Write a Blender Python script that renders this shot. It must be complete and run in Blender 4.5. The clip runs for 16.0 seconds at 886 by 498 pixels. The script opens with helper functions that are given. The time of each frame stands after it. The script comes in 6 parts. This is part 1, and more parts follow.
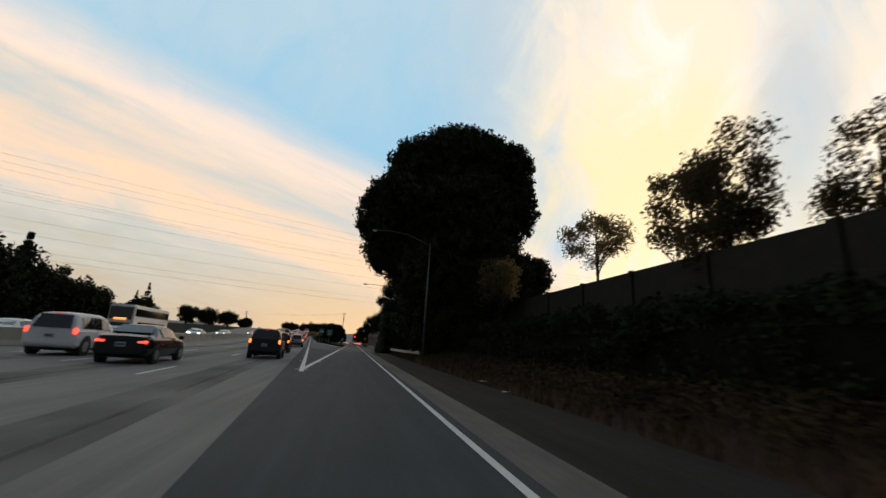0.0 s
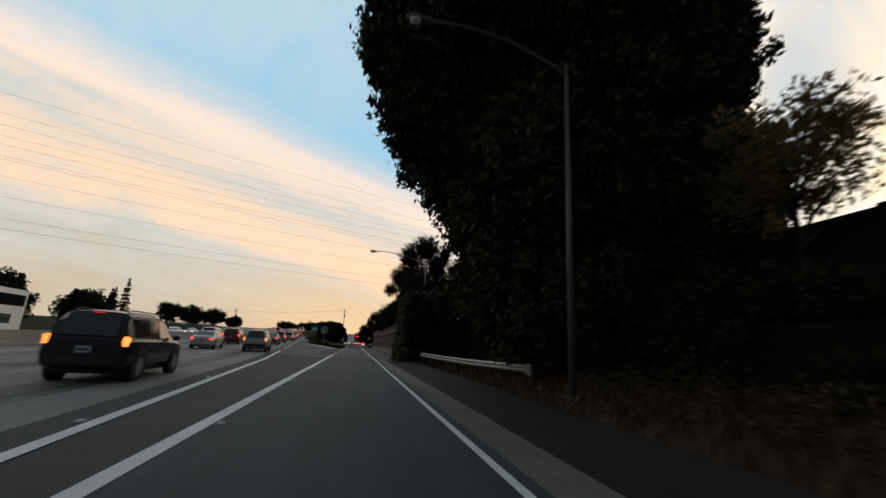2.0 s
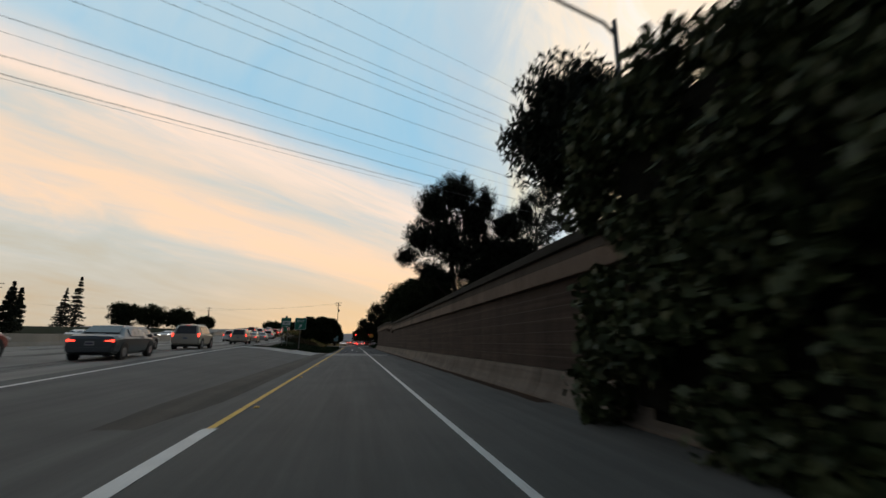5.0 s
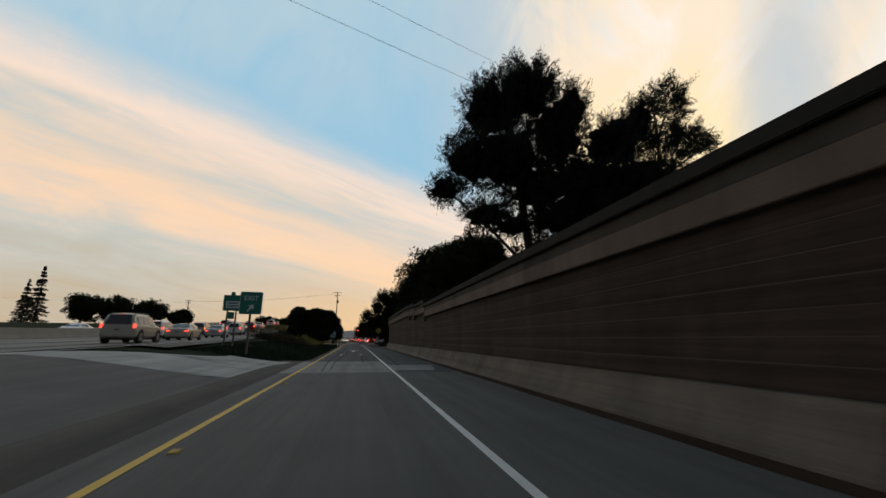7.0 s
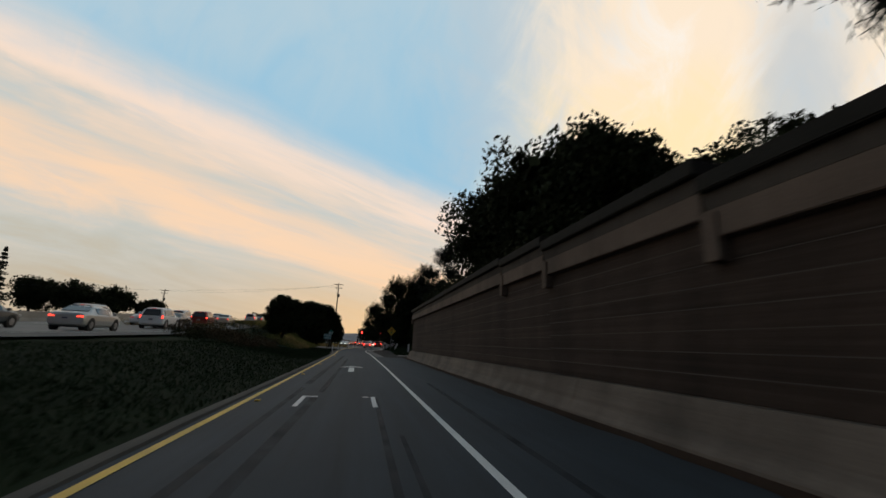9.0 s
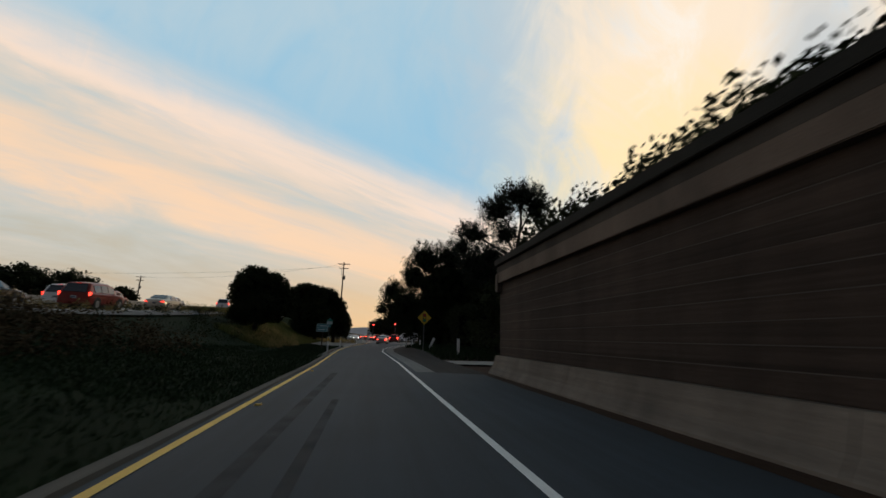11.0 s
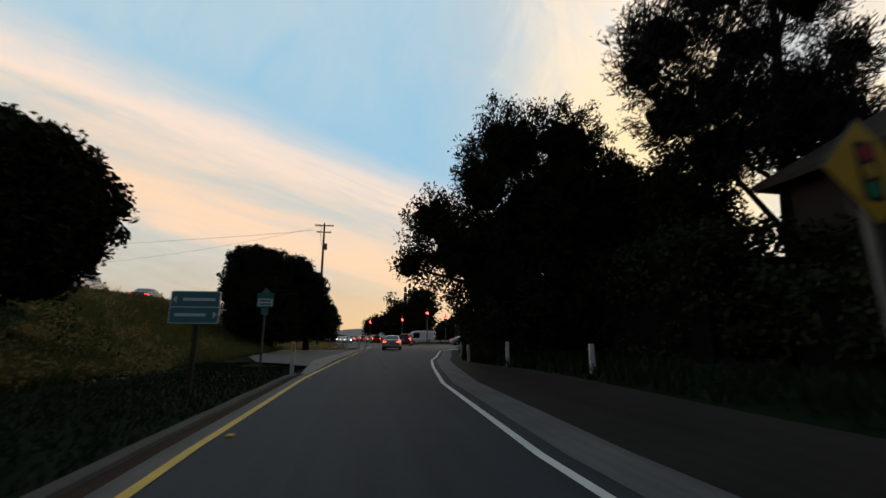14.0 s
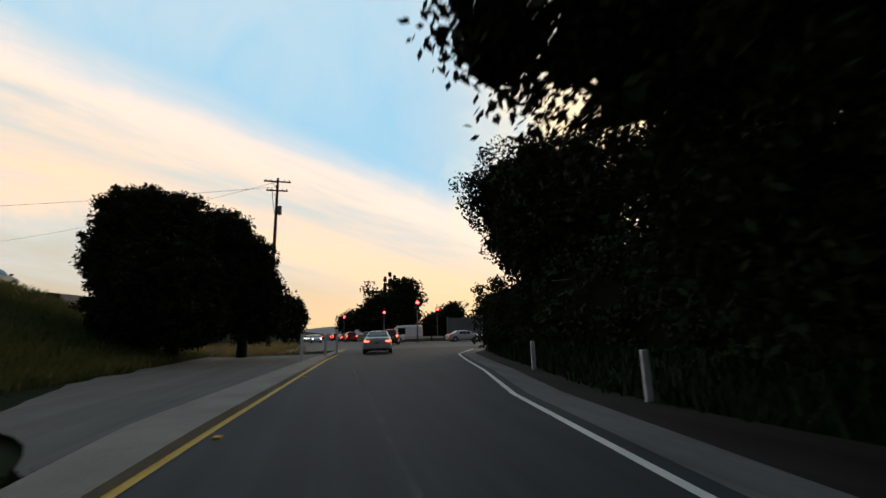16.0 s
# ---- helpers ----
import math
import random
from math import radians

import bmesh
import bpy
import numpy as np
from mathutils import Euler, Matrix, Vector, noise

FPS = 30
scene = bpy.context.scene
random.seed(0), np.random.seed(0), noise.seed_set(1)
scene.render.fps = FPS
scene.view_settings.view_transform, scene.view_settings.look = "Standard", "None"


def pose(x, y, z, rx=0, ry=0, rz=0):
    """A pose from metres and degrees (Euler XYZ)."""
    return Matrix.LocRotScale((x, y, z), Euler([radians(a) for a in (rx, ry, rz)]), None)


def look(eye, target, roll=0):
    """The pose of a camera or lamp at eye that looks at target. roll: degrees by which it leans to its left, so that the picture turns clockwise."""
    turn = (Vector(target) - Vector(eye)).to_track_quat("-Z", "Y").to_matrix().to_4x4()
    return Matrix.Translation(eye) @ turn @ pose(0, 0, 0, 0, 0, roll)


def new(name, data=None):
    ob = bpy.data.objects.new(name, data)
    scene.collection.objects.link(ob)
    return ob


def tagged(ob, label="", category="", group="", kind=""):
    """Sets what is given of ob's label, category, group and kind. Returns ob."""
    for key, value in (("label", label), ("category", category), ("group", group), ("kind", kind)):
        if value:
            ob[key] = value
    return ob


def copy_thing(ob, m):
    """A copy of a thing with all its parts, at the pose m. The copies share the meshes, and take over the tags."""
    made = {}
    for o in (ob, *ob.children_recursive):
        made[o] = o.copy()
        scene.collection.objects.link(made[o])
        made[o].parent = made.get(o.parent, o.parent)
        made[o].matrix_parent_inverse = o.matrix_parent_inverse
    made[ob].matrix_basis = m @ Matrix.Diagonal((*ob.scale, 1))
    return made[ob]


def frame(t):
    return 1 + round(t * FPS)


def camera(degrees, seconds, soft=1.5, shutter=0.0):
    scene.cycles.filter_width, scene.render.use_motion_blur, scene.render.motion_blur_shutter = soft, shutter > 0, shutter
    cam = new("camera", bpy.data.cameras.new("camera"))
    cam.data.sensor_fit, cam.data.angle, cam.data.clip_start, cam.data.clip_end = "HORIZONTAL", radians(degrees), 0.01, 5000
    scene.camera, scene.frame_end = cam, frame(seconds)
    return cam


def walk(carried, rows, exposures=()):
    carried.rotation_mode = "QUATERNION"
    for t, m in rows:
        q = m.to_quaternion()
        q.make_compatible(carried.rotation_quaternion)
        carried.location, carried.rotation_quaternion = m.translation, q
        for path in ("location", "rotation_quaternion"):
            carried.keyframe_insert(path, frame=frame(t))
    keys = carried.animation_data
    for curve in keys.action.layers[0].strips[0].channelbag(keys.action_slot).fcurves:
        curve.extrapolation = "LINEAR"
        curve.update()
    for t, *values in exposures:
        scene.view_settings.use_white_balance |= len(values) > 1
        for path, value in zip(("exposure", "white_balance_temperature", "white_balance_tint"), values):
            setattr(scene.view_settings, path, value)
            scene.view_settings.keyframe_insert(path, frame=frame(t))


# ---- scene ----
cam = camera(95.0, 16.0, 1.5, 0.35)
PATH = [
    (0, (-0.313, -4.522, 1.264), (0.069, -2.617, 1.738), 3.6),
    (0.5, (-0.391, 2.412, 1.315), (-0.005, 4.317, 1.786), 3.9),
    (1, (-0.401, 9.011, 1.336), (-0.022, 10.916, 1.814), 3.5),
    (1.5, (-0.298, 15.389, 1.304), (0.076, 17.298, 1.768), 3.2),
    (2, (-0.276, 21.724, 1.295), (0.1, 23.631, 1.766), 3.1),
    (2.5, (-0.312, 27.7, 1.297), (0.062, 29.608, 1.765), 2.5),
    (3, (-0.306, 33.471, 1.307), (0.067, 35.382, 1.763), 2.8),
    (3.5, (-0.318, 39.394, 1.353), (0.067, 41.302, 1.813), 2.1),
    (6, (-0.199, 69.164, 1.335), (0.202, 71.073, 1.778), 0.3),
    (6.5, (-0.175, 75.889, 1.34), (0.224, 77.799, 1.777), 0.1),
    (7, (-0.163, 82.563, 1.291), (0.235, 84.473, 1.727), 0.4),
    (7.5, (-0.137, 89.027, 1.285), (0.264, 90.934, 1.735), 0.1),
    (8, (-0.044, 95.253, 1.234), (0.352, 97.162, 1.678), 0.3),
    (8.5, (0.084, 101.407, 1.284), (0.464, 103.322, 1.721), 1.4),
    (9, (-0.11, 107.754, 1.307), (0.257, 109.665, 1.769), 2.3),
    (9.5, (-0.215, 113.91, 1.392), (0.141, 115.829, 1.832), 2.9),
    (10, (-0.232, 119.62, 1.367), (0.113, 121.544, 1.791), 2.5),
    (12.5, (-0.585, 147.958, 1.252), (-0.264, 149.881, 1.696), 1.6),
    (13, (-0.815, 153.175, 1.309), (-0.475, 155.096, 1.751), 1.2),
    (13.5, (-0.916, 158.276, 1.293), (-0.572, 160.196, 1.732), 1.2),
    (14, (-0.995, 162.647, 1.246), (-0.624, 164.565, 1.671), -0.1),
    (14.5, (-0.969, 166.722, 1.225), (-0.581, 168.641, 1.633), -0.5),
    (15, (-0.98, 170.554, 1.227), (-0.565, 172.468, 1.636), -0.8),
    (15.5, (-0.892, 174.058, 1.2), (-0.441, 175.962, 1.617), -0.9),
    (16, (-0.682, 177.262, 1.242), (-0.188, 179.158, 1.645), -1.5),
]
walk(cam, [(t, look(eye, target, roll)) for t, eye, target, roll in PATH],
     [(0, 0.12), (3.5, 0.12), (6, 0.0), (10, -0.05), (13, 0.0), (15, 0.12), (16, 0.25)])

# ---- world and light ----
world = bpy.data.worlds.new("dusk_sky")
scene.world = world
world.use_nodes = True
wn, wl = world.node_tree.nodes, world.node_tree.links
wn.clear()


def wnode(kind, **values):
    n = wn.new(kind)
    for k, v in values.items():
        n.inputs[k].default_value = v
    return n


def wmath(op, a, b=None, clamp=False):
    n = wn.new("ShaderNodeMath")
    n.operation, n.use_clamp = op, clamp
    for i, v in enumerate((a, b)):
        if v is None:
            continue
        if isinstance(v, (int, float)):
            n.inputs[i].default_value = v
        else:
            wl.new(v, n.inputs[i])
    return n.outputs[0]


def wmix(fac, a, b):
    n = wn.new("ShaderNodeMix")
    n.data_type = "RGBA"
    for i, v in ((0, fac), (6, a), (7, b)):
        if isinstance(v, (int, float)):
            n.inputs[i].default_value = v
        elif isinstance(v, tuple):
            n.inputs[i].default_value = (*v, 1)
        else:
            wl.new(v, n.inputs[i])
    return n.outputs[2]


def wramp(fac, stops):
    n = wn.new("ShaderNodeMapRange")
    n.interpolation_type = "SMOOTHSTEP"
    n.inputs[1].default_value, n.inputs[2].default_value = stops
    wl.new(fac, n.inputs[0])
    return n.outputs[0]


geo = wn.new("ShaderNodeTexCoord")
sep = wn.new("ShaderNodeSeparateXYZ")
wl.new(geo.outputs["Generated"], sep.inputs[0])
az = wmath("ARCTAN2", sep.outputs[0], sep.outputs[1])
el = wmath("ARCSINE", sep.outputs[2])

SUN_AZ, SUN_EL = radians(42), radians(6)
nishita = wn.new("ShaderNodeTexSky")
nishita.sky_type, nishita.sun_disc = "NISHITA", False
nishita.sun_elevation, nishita.sun_rotation = SUN_EL, SUN_AZ
clear_sky = wmix(0.75, (0, 0, 0), nishita.outputs[0])

BLUE_LOW, BLUE_HIGH, LILAC = (0.34, 0.61, 0.80), (0.50, 0.67, 0.77), (0.58, 0.65, 0.70)
PEACH, GREY_LANE, HORIZON, TAN = (1.07, 0.75, 0.51), (0.64, 0.66, 0.62), (1.02, 0.64, 0.31), (0.64, 0.46, 0.28)
LOW_GREY = (0.60, 0.52, 0.39)
PEACH_HIGH = (1.02, 0.82, 0.68)
BANK_LOW, BANK_HIGH, BANK_WHITE = (1.14, 0.90, 0.52), (1.1, 0.91, 0.70), (1.1, 1.02, 0.92)

# long cirrus bands that sink from upper left to lower right, drawn on a flat sheet ahead
AHEAD = (Vector((0.198, 0.946, 0.257)).normalized())
RIGHT = AHEAD.cross(Vector((0, 0, 1))).normalized()
UPWARD = RIGHT.cross(AHEAD)


def wdot(axis):
    n = wn.new("ShaderNodeVectorMath")
    n.operation = "DOT_PRODUCT"
    wl.new(geo.outputs["Generated"], n.inputs[0])
    n.inputs[1].default_value = axis
    return n.outputs["Value"]


depth = wmath("MAXIMUM", wdot(AHEAD), 0.22)
gx = wmath("DIVIDE", wdot(RIGHT), depth)
gy = wmath("DIVIDE", wdot(UPWARD), depth)
# the streaks run together towards a far point low on the right
fan = wmath("DIVIDE", wmath("ADD", gy, 0.58), wmath("MAXIMUM", wmath("SUBTRACT", 1.6, gx), 0.15))
band = wmath("SUBTRACT", wmath("MULTIPLY", fan, 2.69), 1.04)
along = wmath("SUBTRACT", gx, wmath("MULTIPLY", gy, 0.42))


def wnoise(sx, sy, detail, rough, twist, shift):
    v = wn.new("ShaderNodeCombineXYZ")
    wl.new(wmath("MULTIPLY", along, sx), v.inputs[0])
    wl.new(wmath("MULTIPLY", band, sy), v.inputs[1])
    v.inputs[2].default_value = shift
    n = wnode("ShaderNodeTexNoise", Scale=1.0, Detail=detail, Roughness=rough, Distortion=twist)
    wl.new(v.outputs[0], n.inputs["Vector"])
    return n.outputs[0]


big = wnoise(0.9, 3.4, 5.0, 0.5, 0.5, 0.0)
fine = wnoise(1.7, 8.5, 7.0, 0.6, 0.6, 4.0)
hair = wnoise(3.0, 22.0, 6.0, 0.6, 0.9, 7.0)
wisps = wnoise(5.0, 8.0, 7.0, 0.62, 1.2, 9.0)
pv = wn.new("ShaderNodeCombineXYZ")
wl.new(wmath("ADD", gx, wmath("MULTIPLY", gy, -0.12)), pv.inputs[0])
wl.new(wmath("MULTIPLY", gy, 0.55), pv.inputs[1])
puff_node = wnode("ShaderNodeTexNoise", Scale=5.5, Detail=8.0, Roughness=0.62, Distortion=0.8)
wl.new(pv.outputs[0], puff_node.inputs["Vector"])
puff = puff_node.outputs[0]


def wcurve(fac, stops):
    """A grey curve through (place, value) stops between 0 and 1."""
    n = wn.new("ShaderNodeValToRGB")
    n.color_ramp.interpolation = "EASE"
    wl.new(fac, n.inputs[0])
    while len(n.color_ramp.elements) < len(stops):
        n.color_ramp.elements.new(0.5)
    for e, (p, c) in zip(n.color_ramp.elements, stops):
        e.position, e.color = p, (c, c, c, 1)
    return n.outputs[0]


def wobble(field, size):
    return wmath("MULTIPLY", wmath("SUBTRACT", field, 0.5), size)


def wblob(cx, cy, sx, sy, ragged):
    """A soft ragged patch: 1 in the middle, 0 outside."""
    dx = wmath("DIVIDE", wmath("SUBTRACT", gx, cx), sx)
    dy = wmath("DIVIDE", wmath("SUBTRACT", gy, cy), sy)
    d = wmath("SQRT", wmath("ADD", wmath("MULTIPLY", dx, dx), wmath("MULTIPLY", dy, dy)))
    d = wmath("ADD", d, wmath("ADD", wobble(big, ragged * 0.6), wobble(puff, ragged * 2.2)))
    return wmath("SUBTRACT", 1.0, wramp(d, (0.3, 1.3)))


# clear blue, paler overhead and greyer towards the sun
veil = wmix(wramp(wmath("ADD", gy, wobble(puff, 0.7)), (0.1, 0.7)), BLUE_LOW, BLUE_HIGH)
lilac = wmath("MULTIPLY", wramp(wmath("ADD", gx, wobble(big, 0.5)), (-0.16, 0.2)), wcurve(puff, ((0.3, 0.3), (0.62, 1.0))))
veil = wmix(wmath("MULTIPLY", lilac, 0.75), veil, LILAC)
# peach cirrus in long streaks below the clear gap, with grey lanes between them
height = wmath("ADD", wmath("ADD", band, 0.6), wmath("ADD", wobble(big, 0.15), wobble(fine, 0.1)))
share = wcurve(height, ((0.04, 0.1), (0.13, 0.12), (0.20, 0.3), (0.28, 0.85), (0.37, 0.8), (0.43, 0.4), (0.51, 0.5), (0.595, 1.0), (0.66, 0.8)))
peach = wmath("ADD", share, wmath("ADD", wmath("ADD", wobble(fine, 1.3), wobble(big, 0.8)), wobble(hair, 0.35)))
tone = wmix(wramp(height, (0.38, 0.62)), PEACH, PEACH_HIGH)
streak = wmix(wramp(peach, (0.0, 1.05)), GREY_LANE, tone)
cover = wmath("SUBTRACT", 1.0, wramp(wmath("ADD", height, wobble(puff, 0.1)), (0.57, 0.76)))
veil = wmix(wmath("MULTIPLY", cover, wcurve(hair, ((0.2, 0.8), (0.6, 1.0)))), veil, streak)
low_grey = wmath("SUBTRACT", 1.0, wramp(height, (0.08, 0.27)))
veil = wmix(wmath("MULTIPLY", low_grey, wcurve(fine, ((0.3, 0.75), (0.65, 0.15)))), veil, LOW_GREY)
# warm light over the horizon ahead, a grey-tan layer low on the left
low = wmath("SUBTRACT", 1.0, wramp(wmath("ADD", el, wobble(fine, 0.05)), (0.0, 0.24)))
warm = wmath("MULTIPLY", low, wramp(az, (-0.5, -0.05)))
veil = wmix(wmath("MULTIPLY", warm, 0.85), veil, HORIZON)
tan_low = wmath("MULTIPLY", wmath("SUBTRACT", 1.0, wramp(wmath("ADD", el, wobble(fine, 0.06)), (0.03, 0.19))), wmath("SUBTRACT", 1.0, wramp(az, (-0.5, 0.1))))
veil = wmix(wmath("MULTIPLY", tan_low, wcurve(hair, ((0.3, 0.75), (0.7, 0.35)))), veil, TAN)
# bright cream bank round the hidden sun, split by a narrow blue gap
bank_tone = wmix(wramp(wmath("ADD", gy, wobble(wisps, 0.5)), (0.05, 0.5)), BANK_LOW, BANK_HIGH)
bank_tone = wmix(wcurve(puff, ((0.45, 0.0), (0.66, 0.8))), bank_tone, BANK_WHITE)
veil = wmix(wblob(0.54, 0.36, 0.40, 0.7, 0.7), veil, bank_tone)
veil = wmix(wmath("MULTIPLY", wblob(0.60, 0.16, 0.30, 0.26, 0.4), 0.8), veil, BANK_LOW)
veil = wmix(wblob(1.18, 0.25, 0.38, 0.75, 0.4), veil, bank_tone)
veil = wmix(wmath("MULTIPLY", wblob(0.82, 0.33, 0.13, 0.3, 0.9), 0.75), veil, LILAC)
# unseen sky behind and overhead, dimmed to lower the light on the ground
away = wramp(wmath("ABSOLUTE", az), (1.25, 2.3))
veil = wmix(wmath("MULTIPLY", away, 0.95), veil, (0.10, 0.11, 0.135))
zenith = wramp(el, (0.80, 1.12))
veil = wmix(wmath("MULTIPLY", zenith, 0.92), veil, (0.05, 0.065, 0.095))

clear_bg = wnode("ShaderNodeBackground", Strength=0.1)
veil_bg = wnode("ShaderNodeBackground", Strength=1.0)
wl.new(clear_sky, clear_bg.inputs[0])
wl.new(veil, veil_bg.inputs[0])
both = wnode("ShaderNodeMixShader", Fac=0.92)
wl.new(clear_bg.outputs[0], both.inputs[1])
wl.new(veil_bg.outputs[0], both.inputs[2])
wout = wn.new("ShaderNodeOutputWorld")
wl.new(both.outputs[0], wout.inputs[0])

sun = new("sun", bpy.data.lights.new("sun", "SUN"))
sun.data.energy, sun.data.angle, sun.data.color = 0.5, radians(12), (1.0, 0.78, 0.52)
sun.matrix_world = look((0, 0, 50), (-math.sin(SUN_AZ) * 50, -math.cos(SUN_AZ) * 50, 50 - math.tan(SUN_EL) * 50))


# ---- materials ----
def mat(name, color, rough=0.8, metal=0.0, vary=0.25, scale=2.0, grain=40.0, bump=0.2, tint=None, spec=0.5, random_tint=0.0):
    """A procedural surface with coarse and fine variation and fine relief."""
    m = bpy.data.materials.new(name)
    m.use_nodes = True
    nodes, links = m.node_tree.nodes, m.node_tree.links
    b = nodes["Principled BSDF"]
    b.inputs["Roughness"].default_value, b.inputs["Metallic"].default_value = rough, metal
    b.inputs["Specular IOR Level"].default_value = spec
    tc = nodes.new("ShaderNodeTexCoord")
    coarse, small = nodes.new("ShaderNodeTexNoise"), nodes.new("ShaderNodeTexNoise")
    coarse.inputs["Scale"].default_value, coarse.inputs["Detail"].default_value = scale, 6
    small.inputs["Scale"].default_value, small.inputs["Detail"].default_value = grain, 4
    for n in (coarse, small):
        links.new(tc.outputs["Object"], n.inputs["Vector"])
    add = nodes.new("ShaderNodeMath")
    add.operation = "ADD"
    links.new(coarse.outputs[0], add.inputs[0])
    links.new(small.outputs[0], add.inputs[1])
    rng = nodes.new("ShaderNodeMapRange")
    rng.inputs[1].default_value, rng.inputs[2].default_value = 0.65, 1.35
    links.new(add.outputs[0], rng.inputs[0])
    mix = nodes.new("ShaderNodeMix")
    mix.data_type = "RGBA"
    lo = tuple(c * (1 - vary) for c in color)
    hi = tint or tuple(min(1, c * (1 + vary)) for c in color)
    mix.inputs[6].default_value, mix.inputs[7].default_value = (*lo, 1), (*hi, 1)
    links.new(rng.outputs[0], mix.inputs[0])
    out = mix.outputs[2]
    if random_tint:
        info = nodes.new("ShaderNodeObjectInfo")
        hsv = nodes.new("ShaderNodeHueSaturation")
        r2 = nodes.new("ShaderNodeMapRange")
        r2.inputs[3].default_value, r2.inputs[4].default_value = 1 - random_tint, 1 + random_tint
        links.new(info.outputs["Random"], r2.inputs[0])
        links.new(r2.outputs[0], hsv.inputs["Value"])
        links.new(out, hsv.inputs["Color"])
        out = hsv.outputs[0]
    links.new(out, b.inputs["Base Color"])
    if bump:
        bp = nodes.new("ShaderNodeBump")
        bp.inputs["Strength"].default_value, bp.inputs["Distance"].default_value = bump, 0.02
        links.new(small.outputs[0], bp.inputs["Height"])
        links.new(bp.outputs[0], b.inputs["Normal"])
    return m


def lamp_mat(name, color, strength, base=(0.3, 0.02, 0.02)):
    m = bpy.data.materials.new(name)
    m.use_nodes = True
    b = m.node_tree.nodes["Principled BSDF"]
    b.inputs["Base Color"].default_value, b.inputs["Roughness"].default_value = (*base, 1), 0.2
    b.inputs["Emission Color"].default_value, b.inputs["Emission Strength"].default_value = (*color, 1), strength
    return m


ASPHALT = mat("dark_asphalt", (0.037, 0.044, 0.049), 0.8, vary=0.22, scale=0.5, grain=60, spec=0.4)
ASPHALT_LOWER = mat("blue_black_asphalt", (0.021, 0.029, 0.037), 0.8, vary=0.25, scale=0.5, grain=60, spec=0.4)
ASPHALT_OLD = mat("weathered_asphalt", (0.092, 0.089, 0.082), 0.85, vary=0.2, scale=0.6, grain=50)
ASPHALT_EDGE = mat("black_asphalt", (0.036, 0.036, 0.035), 0.85, vary=0.25, scale=0.8, grain=60)
# gritty brown, darkened further: shade of roadside trees is put into the colour
SHOULDER = mat("gritty_shoulder_asphalt", (0.021, 0.017, 0.015), 0.9, vary=0.35, scale=0.7, grain=45, spec=0.2)
CONCRETE_ROAD = mat("grey_road_concrete", (0.20, 0.187, 0.168), 0.8, vary=0.2, scale=0.35, grain=40)
CONCRETE_PALE = mat("pale_slab_concrete", (0.36, 0.355, 0.335), 0.8, vary=0.3, scale=0.6, grain=35)
GUTTER = mat("dirty_gutter_concrete", (0.12, 0.109, 0.095), 0.85, vary=0.3, scale=0.9, grain=40)
GUTTER_GREY = mat("grey_gutter_concrete", (0.115, 0.115, 0.11), 0.85, vary=0.3, scale=0.9, grain=40)
DIKE = mat("dusty_asphalt_dike", (0.052, 0.046, 0.036), 0.9, vary=0.4, scale=0.9, grain=35)
SLAB = mat("stained_slab_concrete", (0.2, 0.2, 0.19), 0.8, vary=0.3, scale=0.6, grain=35)
KERB = mat("pale_kerb_concrete", (0.21, 0.195, 0.17), 0.85, vary=0.3, scale=1.2, grain=40)
BARRIER = mat("median_concrete", (0.24, 0.225, 0.20), 0.85, vary=0.25, scale=0.5, grain=30)
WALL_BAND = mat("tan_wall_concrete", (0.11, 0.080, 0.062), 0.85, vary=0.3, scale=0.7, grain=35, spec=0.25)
# tan concrete darkened: the shade below the cap is put into this colour
WALL_UNDER_CAP = mat("cap_shaded_wall_concrete", (0.052, 0.043, 0.036), 0.9, vary=0.35, scale=0.7, grain=35, spec=0.2)
WALL_FOOT = mat("dusty_barrier_concrete", (0.112, 0.090, 0.073), 0.85, vary=0.3, scale=0.8, grain=35, spec=0.25)
WALL_BLOCK = mat("brown_split_face_block", (0.038, 0.026, 0.020), 0.9, vary=0.3, scale=1.5, grain=25, bump=0.5, random_tint=0.12, spec=0.2)
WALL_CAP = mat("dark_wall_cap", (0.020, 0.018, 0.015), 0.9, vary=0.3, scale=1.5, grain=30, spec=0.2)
WHITE_LINE = mat("worn_white_paint", (0.74, 0.73, 0.70), 0.6, vary=0.2, scale=1.5, grain=30)
YELLOW_LINE = mat("worn_yellow_paint", (0.74, 0.45, 0.04), 0.6, vary=0.25, scale=1.5, grain=30)
MORTAR = mat("pale_wall_mortar", (0.058, 0.045, 0.036), 0.9, vary=0.35, scale=0.8, grain=20)
DIRT = mat("dry_roadside_dirt", (0.046, 0.028, 0.019), 0.95, vary=0.45, scale=0.5, grain=18, bump=0.5, spec=0.08)
GRASS_GROUND = mat("mown_grass_soil", (0.009, 0.017, 0.006), 0.95, vary=0.45, scale=0.4, grain=20, bump=0.5, spec=0.05)
GRASS = mat("grass_blade", (0.010, 0.022, 0.006), 0.7, vary=0.4, scale=0.6, grain=8, bump=0, spec=0.12)
DRY_GRASS = mat("dry_grass_blade", (0.085, 0.053, 0.030), 0.8, vary=0.4, scale=0.6, grain=8, bump=0, spec=0.12)
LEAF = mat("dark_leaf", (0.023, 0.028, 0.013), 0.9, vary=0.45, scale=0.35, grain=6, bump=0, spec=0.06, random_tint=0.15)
LEAF_GREAT = mat("grey_green_leaf", (0.042, 0.047, 0.022), 0.85, vary=0.45, scale=0.35, grain=6, bump=0, spec=0.1)
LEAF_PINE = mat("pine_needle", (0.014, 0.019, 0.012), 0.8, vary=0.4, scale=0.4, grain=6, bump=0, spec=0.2)
